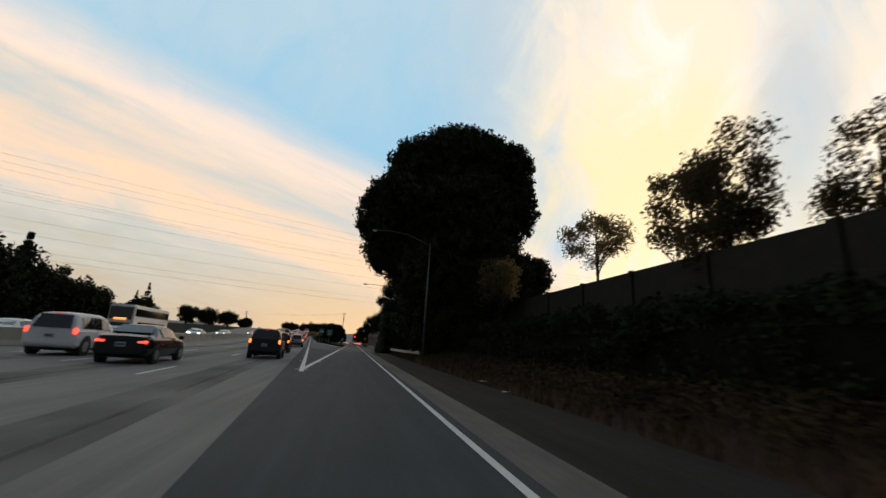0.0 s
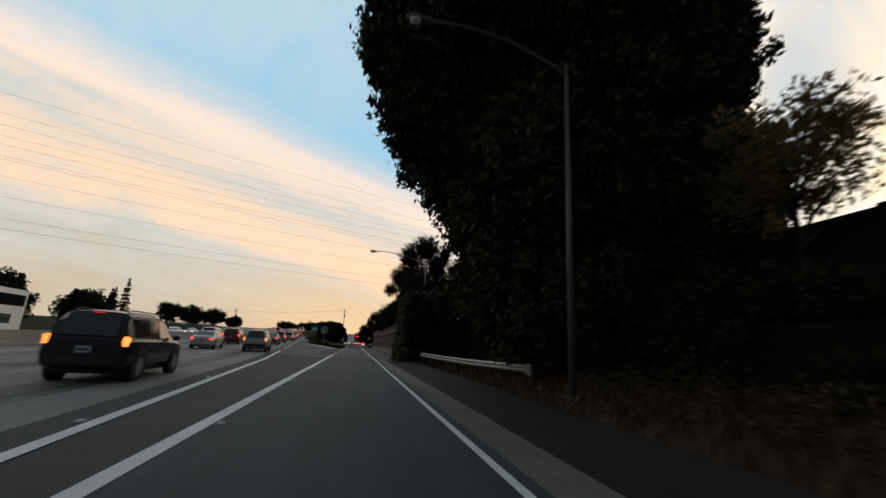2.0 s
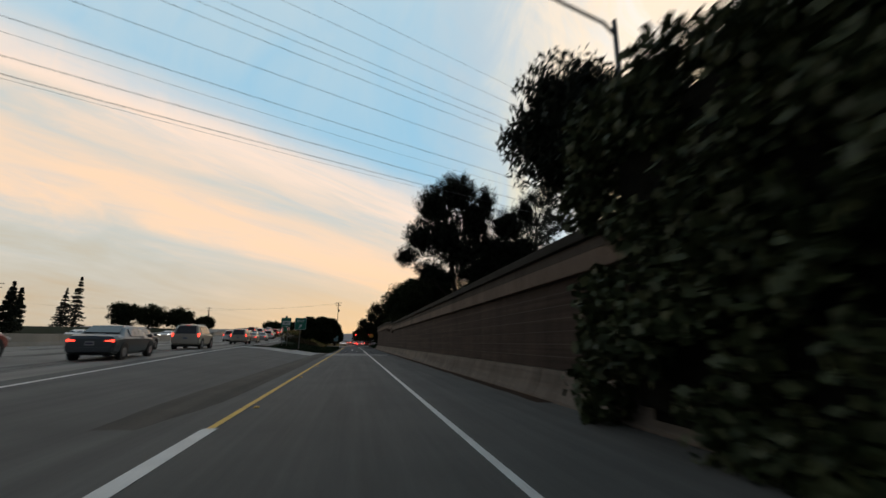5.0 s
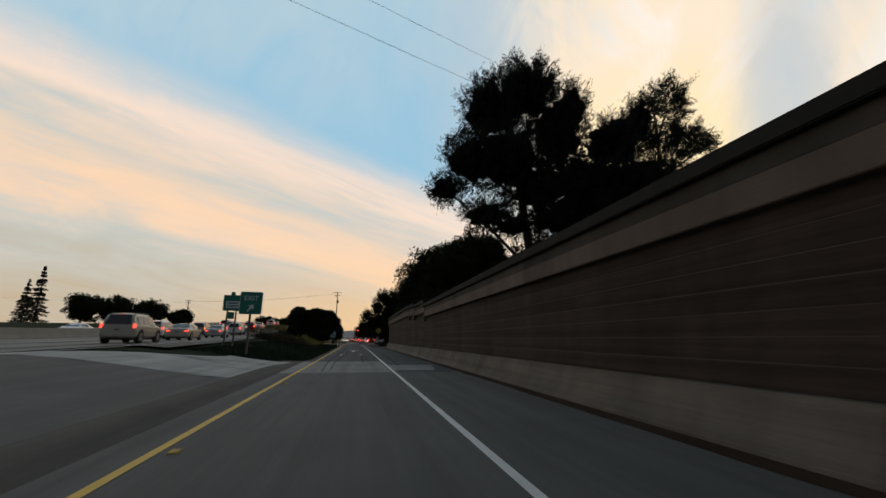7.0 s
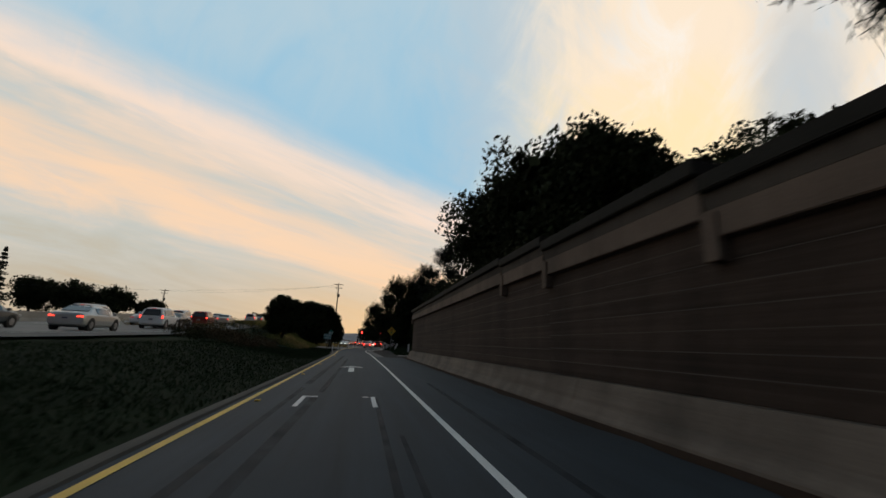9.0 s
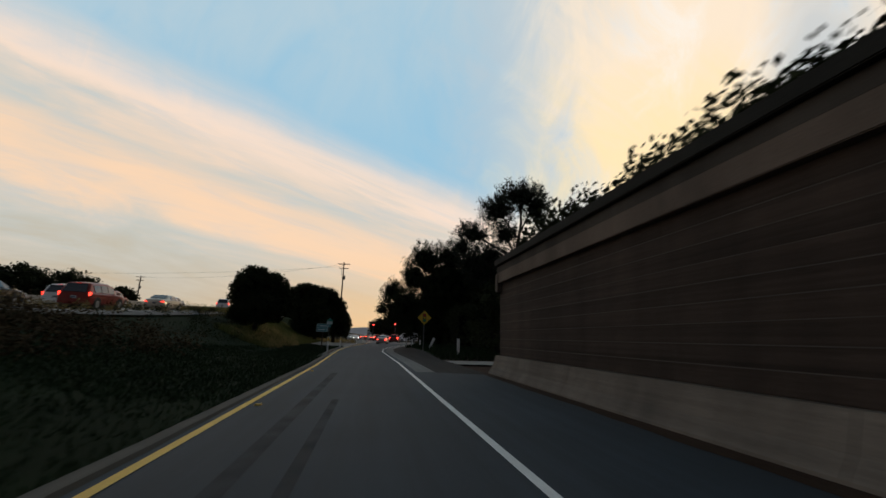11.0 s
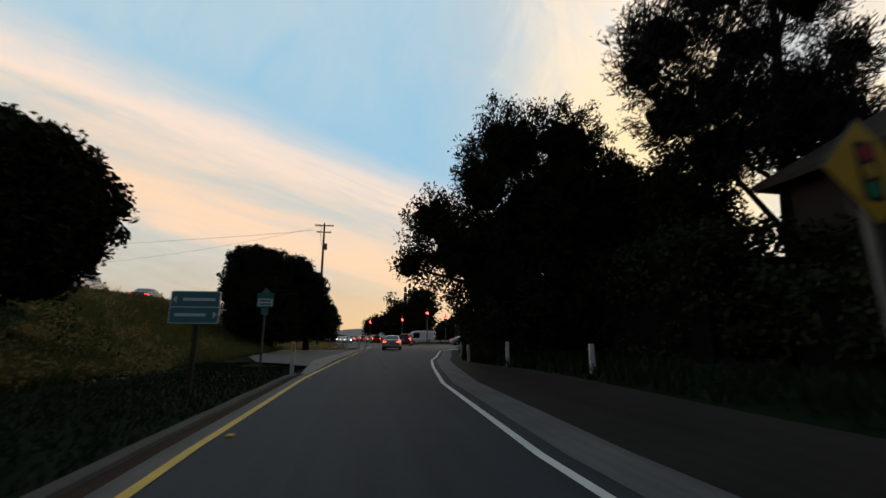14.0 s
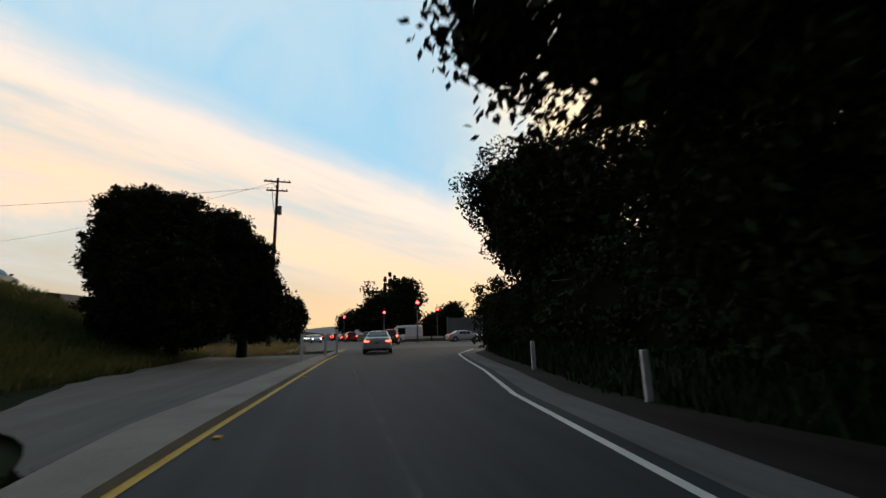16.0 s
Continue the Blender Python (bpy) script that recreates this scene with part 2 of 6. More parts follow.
LEAF_IVY = mat("ivy_leaf", (0.036, 0.046, 0.016), 0.65, vary=0.5, scale=0.8, grain=10, bump=0, spec=0.3)
LEAF_OLIVE = mat("olive_leaf", (0.055, 0.050, 0.024), 0.75, vary=0.45, scale=0.5, grain=8, bump=0, spec=0.2)
LEAF_FEATHER = mat("feathery_brown_leaf", (0.035, 0.032, 0.016), 0.8, vary=0.45, scale=0.5, grain=8, bump=0, spec=0.1)
DRY_BRUSH = mat("dry_brush_leaf", (0.058, 0.041, 0.023), 0.9, vary=0.5, scale=0.5, grain=8, bump=0, spec=0.06)
SLOPE_GRASS = mat("yellowing_slope_grass", (0.058, 0.062, 0.022), 0.7, vary=0.45, scale=0.5, grain=8, bump=0, spec=0.12)
# near-black, so the deep shade inside crowns and hedges is in the colour
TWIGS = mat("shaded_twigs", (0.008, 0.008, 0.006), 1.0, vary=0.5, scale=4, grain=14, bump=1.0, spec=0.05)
BARK = mat("dark_bark", (0.035, 0.028, 0.022), 0.95, vary=0.4, scale=3, grain=25, bump=0.8, spec=0.15)
STEEL = mat("galvanised_steel", (0.11, 0.107, 0.104), 0.55, 0.4, vary=0.2, scale=3, grain=30, bump=0.1)
RAIL_STEEL = mat("weathered_rail_steel", (0.27, 0.26, 0.245), 0.55, 0.4, vary=0.25, scale=2, grain=30, bump=0.1)
WOOD_POLE = mat("creosoted_pole_wood", (0.045, 0.033, 0.026), 0.9, vary=0.3, scale=3, grain=30)
WIRE = mat("power_wire", (0.035, 0.035, 0.04), 0.6, vary=0.1)
POST_WOOD = mat("grey_post_wood", (0.16, 0.14, 0.12), 0.85, vary=0.25, scale=4, grain=30)
GREEN_SIGN = mat("green_sign_sheeting", (0.012, 0.19, 0.125), 0.5, vary=0.12, scale=2, grain=12, bump=0.05)
SAGE_SIGN = mat("faded_green_sign_sheeting", (0.06, 0.22, 0.23), 0.5, vary=0.15, scale=2, grain=12, bump=0.05)
WHITE_SIGN = mat("white_sign_sheeting", (0.72, 0.74, 0.74), 0.5, vary=0.1, scale=3, grain=20, bump=0.05)
YELLOW_SIGN = mat("yellow_sign_sheeting", (0.60, 0.36, 0.02), 0.5, vary=0.12, scale=3, grain=20, bump=0.05)
BLACK_SIGN = mat("black_sign_ink", (0.012, 0.012, 0.012), 0.5, vary=0.1)
WHITE_POST = mat("white_plastic_post", (0.66, 0.65, 0.62), 0.6, vary=0.2, scale=4, grain=25)
def faded(m, low, high, scale):
    """Lets the surface below show through a worn mark."""
    nodes, links = m.node_tree.nodes, m.node_tree.links
    n, r = nodes.new("ShaderNodeTexNoise"), nodes.new("ShaderNodeMapRange")
    tc = nodes.new("ShaderNodeTexCoord")
    n.inputs["Scale"].default_value, n.inputs["Detail"].default_value = scale, 5
    links.new(tc.outputs["Object"], n.inputs["Vector"])
    r.inputs[1].default_value, r.inputs[2].default_value = 0.3, 0.7
    r.inputs[3].default_value, r.inputs[4].default_value = low, high
    links.new(n.outputs[0], r.inputs[0])
    links.new(r.outputs[0], nodes["Principled BSDF"].inputs["Alpha"])
    return m


def streaks(m, amount, sx, sy, sz):
    """Long stains: drawn out along the way of travel on roads, downwards on walls."""
    nodes, links = m.node_tree.nodes, m.node_tree.links
    base = nodes["Principled BSDF"].inputs["Base Color"]
    source = base.links[0].from_socket
    place, stretch, n, r = nodes.new("ShaderNodeNewGeometry"), nodes.new("ShaderNodeMapping"), nodes.new("ShaderNodeTexNoise"), nodes.new("ShaderNodeMapRange")
    stretch.inputs["Scale"].default_value = (sx, sy, sz)
    n.inputs["Scale"].default_value, n.inputs["Detail"].default_value, n.inputs["Roughness"].default_value = 1.0, 6, 0.62
    links.new(place.outputs["Position"], stretch.inputs["Vector"])
    links.new(stretch.outputs[0], n.inputs["Vector"])
    r.inputs[1].default_value, r.inputs[2].default_value = 0.3, 0.7
    r.inputs[3].default_value, r.inputs[4].default_value = 1 - amount, 1 + amount
    links.new(n.outputs[0], r.inputs[0])
    mix = nodes.new("ShaderNodeMix")
    mix.data_type, mix.blend_type = "RGBA", "MULTIPLY"
    mix.inputs[0].default_value = 1.0
    links.new(source, mix.inputs[6])
    links.new(r.outputs[0], mix.inputs[7])
    links.new(mix.outputs[2], base)


for m, amount in ((ASPHALT, 0.28), (ASPHALT_LOWER, 0.32), (GUTTER_GREY, 0.3), (ASPHALT_OLD, 0.25), (CONCRETE_ROAD, 0.22), (SLAB, 0.3), (GUTTER, 0.35), (SHOULDER, 0.4), (DIKE, 0.45), (CONCRETE_PALE, 0.25)):
    streaks(m, amount, 2.4, 0.07, 1.0)
for m, amount in ((WALL_BLOCK, 0.32), (WALL_BAND, 0.32), (WALL_UNDER_CAP, 0.4), (WALL_FOOT, 0.35)):
    streaks(m, amount, 0.7, 0.7, 0.16)
streaks(WALL_BLOCK, 0.35, 0.08, 0.08, 9.0)
streaks(WALL_FOOT, 0.3, 0.1, 0.1, 4.0)


def thin(m, colour, share):
    """Lets light from behind glow through thin leaves."""
    nodes, links = m.node_tree.nodes, m.node_tree.links
    out = nodes["Material Output"]
    tr, both = nodes.new("ShaderNodeBsdfTranslucent"), nodes.new("ShaderNodeMixShader")
    tr.inputs["Color"].default_value, both.inputs[0].default_value = (*colour, 1), share
    links.new(nodes["Principled BSDF"].outputs[0], both.inputs[1])
    links.new(tr.outputs[0], both.inputs[2])
    links.new(both.outputs[0], out.inputs["Surface"])


thin(LEAF_OLIVE, (0.30, 0.22, 0.09), 0.5)
thin(LEAF_FEATHER, (0.14, 0.10, 0.04), 0.35)
thin(SLOPE_GRASS, (0.12, 0.13, 0.04), 0.35)
TYRE_MARK = faded(mat("tyre_mark_rubber", (0.012, 0.012, 0.013), 0.8, vary=0.2, scale=2), 0.1, 0.7, 1.6)
OIL_STAIN = faded(mat("oil_stain", (0.05, 0.046, 0.04), 0.75, vary=0.2, scale=1), 0.0, 0.5, 0.3)
SCRAPE = faded(mat("scraped_asphalt", (0.2, 0.2, 0.19), 0.9, vary=0.2, scale=2), 0.0, 0.5, 1.2)
TYRE = mat("tyre_rubber", (0.012, 0.012, 0.012), 0.8, vary=0.2, scale=5)
RIM = mat("alloy_rim", (0.34, 0.34, 0.35), 0.35, 0.8, vary=0.15, scale=6)
GLASS = mat("tinted_car_glass", (0.010, 0.012, 0.014), 0.06, vary=0.1, bump=0, spec=0.8)
TRIM_BLACK = mat("black_plastic_trim", (0.015, 0.015, 0.016), 0.6, vary=0.15)
PLATE = mat("licence_plate_white", (0.42, 0.42, 0.42), 0.5, vary=0.1)
PLATE_BAR = mat("plate_bar_blue", (0.05, 0.06, 0.12), 0.5, vary=0.1)
TAIL = lamp_mat("tail_lamp_lit", (1.0, 0.045, 0.025), 4.0)
TAIL_BRIGHT = lamp_mat("brake_lamp_bright", (1.0, 0.022, 0.012), 32.0)
TAIL_ORANGE = lamp_mat("tail_lamp_amber", (1.0, 0.22, 0.04), 2.4)
TAIL_DIM = lamp_mat("tail_lamp_dim", (1.0, 0.05, 0.03), 0.5)
HEAD = lamp_mat("head_lamp_lit", (1.0, 0.95, 0.85), 6.0, (0.6, 0.6, 0.6))
RED_SIGNAL = lamp_mat("red_signal_lens", (1.0, 0.016, 0.012), 32.0)
WINDOW_LIT = lamp_mat("lit_window", (1.0, 0.72, 0.22), 0.03, (0.3, 0.25, 0.15))
SIDING = mat("tan_house_siding", (0.040, 0.032, 0.025), 0.85, vary=0.2, scale=1.2, grain=25, spec=0.2)
ROOF = mat("brown_roof_shingle", (0.06, 0.05, 0.042), 0.9, vary=0.3, scale=1.5, grain=20, bump=0.5, spec=0.2)
FENCE = mat("grey_sound_wall", (0.15, 0.15, 0.16), 0.9, vary=0.2, scale=0.8, grain=20)
# distance haze is painted in as a flat pale grey-blue
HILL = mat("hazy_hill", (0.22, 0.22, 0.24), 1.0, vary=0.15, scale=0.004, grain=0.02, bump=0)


def paint(name, color, metal=0.3, rough=0.28):
    return mat(name, color, rough, metal, vary=0.08, scale=1.5, grain=20, bump=0.02)


# ---- mesh helpers ----
def link_mesh(name, me, material, parent=None, label=""):
    me.materials.append(material)
    ob = new(name, me)
    if parent:
        ob.parent = parent
    if label:
        ob["label"] = label
    return ob


def part(name, bm, material, parent=None, label="", smooth=False):
    me = bpy.data.meshes.new(name)
    bmesh.ops.recalc_face_normals(bm, faces=bm.faces)
    bm.to_mesh(me)
    bm.free()
    if smooth:
        me.polygons.foreach_set("use_smooth", [True] * len(me.polygons))
    return link_mesh(name, me, material, parent, label)


def thing(name, label, category, m=None, group="", kind=""):
    ob = new(name)
    ob.matrix_world = m or Matrix()
    return tagged(ob, label, category, group, kind)


def add_box(bm, c, s, rot=None, bevel=0.0):
    r = bmesh.ops.create_cube(bm, size=1.0)
    m = Matrix.Translation(c) @ (rot.to_4x4() if rot else Matrix()) @ Matrix.Diagonal((*s, 1))
    bmesh.ops.transform(bm, matrix=m, verts=r["verts"])
    if bevel:
        edges = list({e for v in r["verts"] for e in v.link_edges})
        bmesh.ops.bevel(bm, geom=edges, offset=bevel, segments=2, affect="EDGES")
    return bm


def box(c, s, rot=None, bevel=0.0):
    return add_box(bmesh.new(), c, s, rot, bevel)


def add_tube(bm, pts, radii, n=8, cap=True):
    """A tapered tube through the points."""
    rings = []
    pts = [Vector(p) for p in pts]
    for i, p in enumerate(pts):
        d = (pts[min(i + 1, len(pts) - 1)] - pts[max(i - 1, 0)]).normalized()
        ref = Vector((0, 0, 1)) if abs(d.z) < 0.9 else Vector((1, 0, 0))
        a = d.cross(ref).normalized()
        b = d.cross(a)
        rings.append([bm.verts.new(p + (a * math.cos(k * math.tau / n) + b * math.sin(k * math.tau / n)) * radii[i]) for k in range(n)])
    for r0, r1 in zip(rings, rings[1:]):
        for k in range(n):
            bm.faces.new((r0[k], r0[(k + 1) % n], r1[(k + 1) % n], r1[k]))
    if cap:
        bm.faces.new(rings[0][::-1])
        bm.faces.new(rings[-1])
    return bm


def tube(pts, radii, n=8):
    return add_tube(bmesh.new(), pts, radii, n)


def add_prism(bm, pts, depth, axis="y"):
    """A flat outline in x, z drawn out by depth along y."""
    a = [bm.verts.new((x, 0, z)) for x, z in pts]
    b = [bm.verts.new((x, depth, z)) for x, z in pts]
    bm.faces.new(a)
    bm.faces.new(b[::-1])
    for i in range(len(pts)):
        j = (i + 1) % len(pts)
        bm.faces.new((a[i], b[i], b[j], a[j]))
    return bm


def prism(pts, depth):
    return add_prism(bmesh.new(), pts, depth)


def raw_mesh(name, verts, quads):
    """A mesh from numpy arrays of points and quads."""
    me = bpy.data.meshes.new(name)
    n, k = quads.shape
    me.vertices.add(len(verts))
    me.vertices.foreach_set("co", verts.astype(np.float32).ravel())
    me.loops.add(n * k)
    me.loops.foreach_set("vertex_index", quads.astype(np.int32).ravel())
    me.polygons.add(n)
    me.polygons.foreach_set("loop_start", np.arange(n, dtype=np.int32) * k)
    me.update(calc_edges=True)
    return me


# ---- the lie of the land ----
def edge_x(y):
    """The freeway's right edge line, which bears off to the left."""
    return -0.965 - 0.095 * y


def freeway_z(y):
    return float(np.interp(y, (-200, 50, 85, 112, 125, 140, 160, 175, 190, 230, 300, 600),
                           (0, 0, 0.62, 0.95, 1.1, 1.4, 2.3, 3.1, 4.0, 5.6, 6.2, 6.2)))


def smooth01(v):
    v = min(1.0, max(0.0, v))
    return v * v * (3 - 2 * v)


def ramp_x(y):
    """How far the exit lane swings aside."""
    return float(np.interp(y, (0, 130, 150, 160, 168, 176, 184, 192, 200, 210, 225), (0, 0, -0.1, -0.35, -0.5, -0.4, 0.05, 0.6, 1.2, 2.3, 4.0)))


def left_x(y):
    return -2.31 + ramp_x(y)


def fog_x(y):
    return 1.39 + float(np.interp(y, (0, 130, 152, 160, 167, 174, 180, 185, 190, 195, 200, 206, 212),
                                  (0, 0, -0.15, -0.35, -0.5, -0.2, 0.55, 1.3, 2.5, 3.5, 4.6, 7.5, 14.0)))


def land_z(x, y):
    """Height of the ground: level along the exit lane, rising to the freeway on the left."""
    top = freeway_z(y)
    toe = -3.2 + (-4.8 * smooth01((y - 135) / 35))
    crest = edge_x(y) - 0.1
    if y > 205:
        top *= 1 - smooth01((y - 205) / 9) if x > -22 else 1
    if x < toe:
        return top * smooth01((toe - x) / max(0.5, toe - crest)) ** 0.9
    z = 0.0
    if y < 62 and x > 5.5:
        z = 0.12 * min(x - 5.5, 12)
    if 148 < y < 205 and x > 2:
        z = 0.4 * smooth01((x - fog_x(min(y, 196)) - 1.5) / 2.4) * smooth01((y - 156) / 8) * (1 - smooth01((y - 197) / 6))
    return z


def strip(name, left, right, y0, y1, lift, material, step=2.0, nx=4, label="", category="road", kind="structure", parent=None, thick=0.0):
    """A band of surface laid on the land between two lines."""
    ny = max(1, int(round((y1 - y0) / step)))
    v = []
    for j in range(ny + 1):
        y = y0 + (y1 - y0) * j / ny
        a, b = (left(y) if callable(left) else left), (right(y) if callable(right) else right)
        for i in range(nx + 1):
            x = a + (b - a) * i / nx
            v.append((x, y, land_z(x, y) + lift))
    q = [(j * (nx + 1) + i, j * (nx + 1) + i + 1, (j + 1) * (nx + 1) + i + 1, (j + 1) * (nx + 1) + i) for j in range(ny) for i in range(nx)]
    me = raw_mesh(name, np.array(v), np.array(q))
    ob = link_mesh(name, me, material, parent)
    if not parent:
        tagged(ob, label, category, "", kind)
    return ob


# ---- ground, roads and paint ----
def ground_sheet():
    xs = np.concatenate([[-4500, -2000, -900, -400, -220, -140, -100, -80, -68], np.arange(-60, 34, 1.5), [40, 50, 65, 90, 140, 250, 500, 1100, 2200, 4500]])
    ys = np.concatenate([[-4500, -2000, -800, -300, -120, -60], np.arange(-30, 260, 2.5), [270, 290, 330, 400, 520, 800, 1400, 2400, 4800]])
    v = np.array([(x, y, land_z(x, min(max(y, -60), 400)) - 0.05 + (-0.09 if edge_x(y) - 30 < x < 3.5 and y < 104 or edge_x(y) - 30 < x < edge_x(y) - 2 else 0.06 * noise.noise((x * 0.3, y * 0.3, 0)) - 0.03 if x < -4 or x > 4 else 0)) for y in ys for x in xs])
    w = len(xs)
    q = np.array([(j * w + i, j * w + i + 1, (j + 1) * w + i + 1, (j + 1) * w + i) for j in range(len(ys) - 1) for i in range(w - 1)])
    me = raw_mesh("ground", v, q)
    me.materials.append(GRASS_GROUND)
    me.materials.append(DIRT)
    for p in me.polygons:
        c = p.center
        if c.x > 2 and c.y < 160:
            p.material_index = 1
    return tagged(new("ground", me), "dark grass and dry dirt along the freeway exit", "ground", kind="structure")


ground_sheet()

strip("freeway_lanes", lambda y: edge_x(y) - 14.4, lambda y: edge_x(y) - 0.72, -60, 330, 0.03, CONCRETE_ROAD, 4, 8,
      "grey concrete freeway lanes with worn tyre tracks", "road")
strip("freeway_far_lanes", lambda y: edge_x(y) - 32, lambda y: edge_x(y) - 15.1, -60, 330, 0.03, CONCRETE_ROAD, 4, 6,
      "grey concrete lanes of the opposite carriageway", "road")
strip("freeway_edge_asphalt", lambda y: edge_x(y) - 0.72, lambda y: min(edge_x(y) + 0.02, -2.2), 13.4, 57, 0.032, ASPHALT_EDGE, 2, 2,
      "black asphalt edge beside the concrete lanes", "road")
strip("freeway_shoulder", lambda y: edge_x(y) - 0.72, lambda y: edge_x(y) + 1.6, 106, 330, 0.034, ASPHALT_OLD, 3, 2,
      "weathered asphalt shoulder of the freeway", "road")
strip("gore_asphalt", lambda y: min(edge_x(y) + 0.02, -2.2), lambda y: -2.2, 13.4, 57, 0.029, ASPHALT_EDGE, 2, 3,
      "black asphalt wedge between the two white lines", "road")
strip("exit_lane_start", lambda y: edge_x(y) - 0.72, lambda y: 1.62, -40, 13.4, 0.03, ASPHALT, 2, 4,
      "dark smooth asphalt where the exit lane opens", "road")
strip("exit_lane_new", lambda y: -2.2, lambda y: 1.62, 13.4, 57, 0.03, ASPHALT, 2, 4, "dark smooth asphalt of the exit lane", "road")
strip("exit_lane_old", lambda y: -2.95, lambda y: 4.3, 57, 99.3, 0.03, ASPHALT_OLD, 2, 6,
      "weathered grey asphalt of the exit lane", "road")
strip("exit_lane_slab", lambda y: -2.95, lambda y: fog_x(y) + 0.1, 99.3, 107.4, 0.03, SLAB, 2, 6,
      "pale concrete slab across the exit lane", "road")
strip("shoulder_slab", lambda y: fog_x(y) + 0.1, lambda y: 3.3 + 0.5 * noise.noise((y * 0.9, 2, 0)) + 0.16 * (y - 101), 100.2, 103.8, 0.034, SLAB, 0.3, 4,
      "pale concrete slab end on the shoulder", "road")
strip("shoulder_patch", lambda y: fog_x(y) + 0.1, lambda y: 4.3, 99.3, 107.4, 0.03, ASPHALT, 2, 4, "dark asphalt shoulder round the slab end", "road")
strip("exit_lane_lower", lambda y: left_x(y) - (0.16 if y > 109 else 0.7), lambda y: fog_x(y) + 0.28 if y > 147 else 4.3, 107.4, 212, 0.03, ASPHALT_LOWER, 1, 6,
      "dark smooth asphalt of the curving exit lane", "road")
strip("gore_pavement", lambda y: edge_x(y) - 0.72, lambda y: -2.9, 57, 97, 0.028, ASPHALT_OLD, 2, 5,
      "weathered asphalt gore between freeway and exit", "road")
strip("gore_apron", lambda y: edge_x(y) - 0.72 + 5.2 * smooth01((y - 97) / 9), lambda y: -3.5, 97, 106.5, 0.032, CONCRETE_PALE, 1, 6,
      "pale cracked concrete apron before the grass island", "road")
strip("concrete_gutter", lambda y: 1.62, lambda y: 2.32, -40, 57, 0.034, GUTTER, 2, 2, "worn concrete gutter along the exit lane", "gutter")
strip("dirt_shoulder", lambda y: 2.32, lambda y: 4.6, -40, 57, 0.02, SHOULDER, 2, 3, "gritty dark asphalt and dirt shoulder", "shoulder")
strip("lower_gutter", lambda y: fog_x(y) + 0.28, lambda y: fog_x(y) + 1.0, 147, 206, 0.034, GUTTER_GREY, 1, 2, "pale concrete gutter on the outside of the bend", "gutter")
strip("lower_shoulder", lambda y: fog_x(y) + 1.0, lambda y: fog_x(y) + 3.0 - 1.2 * smooth01((y - 172) / 14), 146.5, 206, 0.02, SHOULDER, 1, 3, "dark gritty asphalt shoulder beside the bend", "shoulder")
strip("driveway_apron", lambda y: fog_x(y) + 3.0, lambda y: 22, 152.2, 155.5, 0.03, KERB, 1.5, 6, "pale concrete driveway apron", "driveway")
strip("side_apron", lambda y: float(np.interp(y, (182, 184, 186, 192, 207), (-3.2, -4.6, -6.4, -8.3, -8.8))) + 0.4 * noise.noise((0, y * 0.6, 3)), lambda y: left_x(y) - 0.9, 182, 207, 0.012, ASPHALT_OLD, 0.6, 4, "grey asphalt apron beside the kerb", "road")
strip("cross_street", -5, 120, 212, 236, 0.03, ASPHALT_OLD, 3, 20, "grey asphalt street crossing past the signals", "road")
strip("far_street", lambda y: -5.0 - 0.11 * (y - 236), lambda y: 6.0 - 0.11 * (y - 236), 236, 900, 0.03, ASPHALT_OLD, 20, 3, "grey street that runs on past the junction", "road")


def kerb_strip():
    """The pale raised kerb on the left of the lower exit lane."""
    bm = bmesh.new()
    rows = []
    for k in range(44):
        y = 177.4 + k * 0.8
        x = left_x(y) - 0.06
        w = float(np.interp(y, (177, 184, 190, 212), (0.25, 1.0, 0.9, 0.4)))
        h = 0.05 + 0.09 * smooth01((y - 177) / 7)
        rows.append([bm.verts.new(p) for p in ((x, y, 0.0), (x - 0.03, y, h), (x - w, y, h + 0.02), (x - w - 0.05, y, -0.03))])
    for a, b in zip(rows, rows[1:]):
        for i in range(3):
            bm.faces.new((a[i], a[i + 1], b[i + 1], b[i]))
    ob = part("kerb", bm, KERB)
    tagged(ob, "pale worn concrete kerb beside the yellow line", "kerb", kind="structure")
    bm = bmesh.new()
    rows = []
    for k in range(142):
        y = 107 + k * 0.5
        x = left_x(y) - 0.13 - 0.33 * smooth01((y - 158) / 5) + 0.03 * noise.noise((y * 0.7, 1, 0))
        rows.append([bm.verts.new(p) for p in ((x, y, 0.0), (x - 0.06, y, 0.02 + 0.05 * smooth01((y - 107) / 8)), (x - 0.22, y, 0.03 + 0.05 * smooth01((y - 107) / 8)), (x - 0.4, y, -0.03))])
    for a, b in zip(rows, rows[1:]):
        for i in range(3):
            bm.faces.new((a[i], a[i + 1], b[i + 1], b[i]))
    tagged(part("kerb", bm, DIKE), "low dirty kerb at the foot of the grass island", "kerb", kind="structure")


kerb_strip()
strip("gutter_pan", lambda y: left_x(y) - 0.3, lambda y: left_x(y) - 0.06, 160, 178, 0.033, GUTTER, 1, 1, "narrow worn concrete pan beside the yellow line", "gutter")
strip("gutter_silt", lambda y: left_x(y) - 0.55, lambda y: left_x(y) - 0.3, 160, 178, 0.034, DIRT, 1, 1, "dark silt in the gutter at the kerb", "gutter")


strip("wall_foot_litter", lambda y: 3.98 + 0.14 * noise.noise((y * 0.7, 5, 0)), lambda y: 4.36, 66, 147, 0.036, DIRT, 0.5, 2, "dark brown leaf litter at the foot of the wall", "litter")


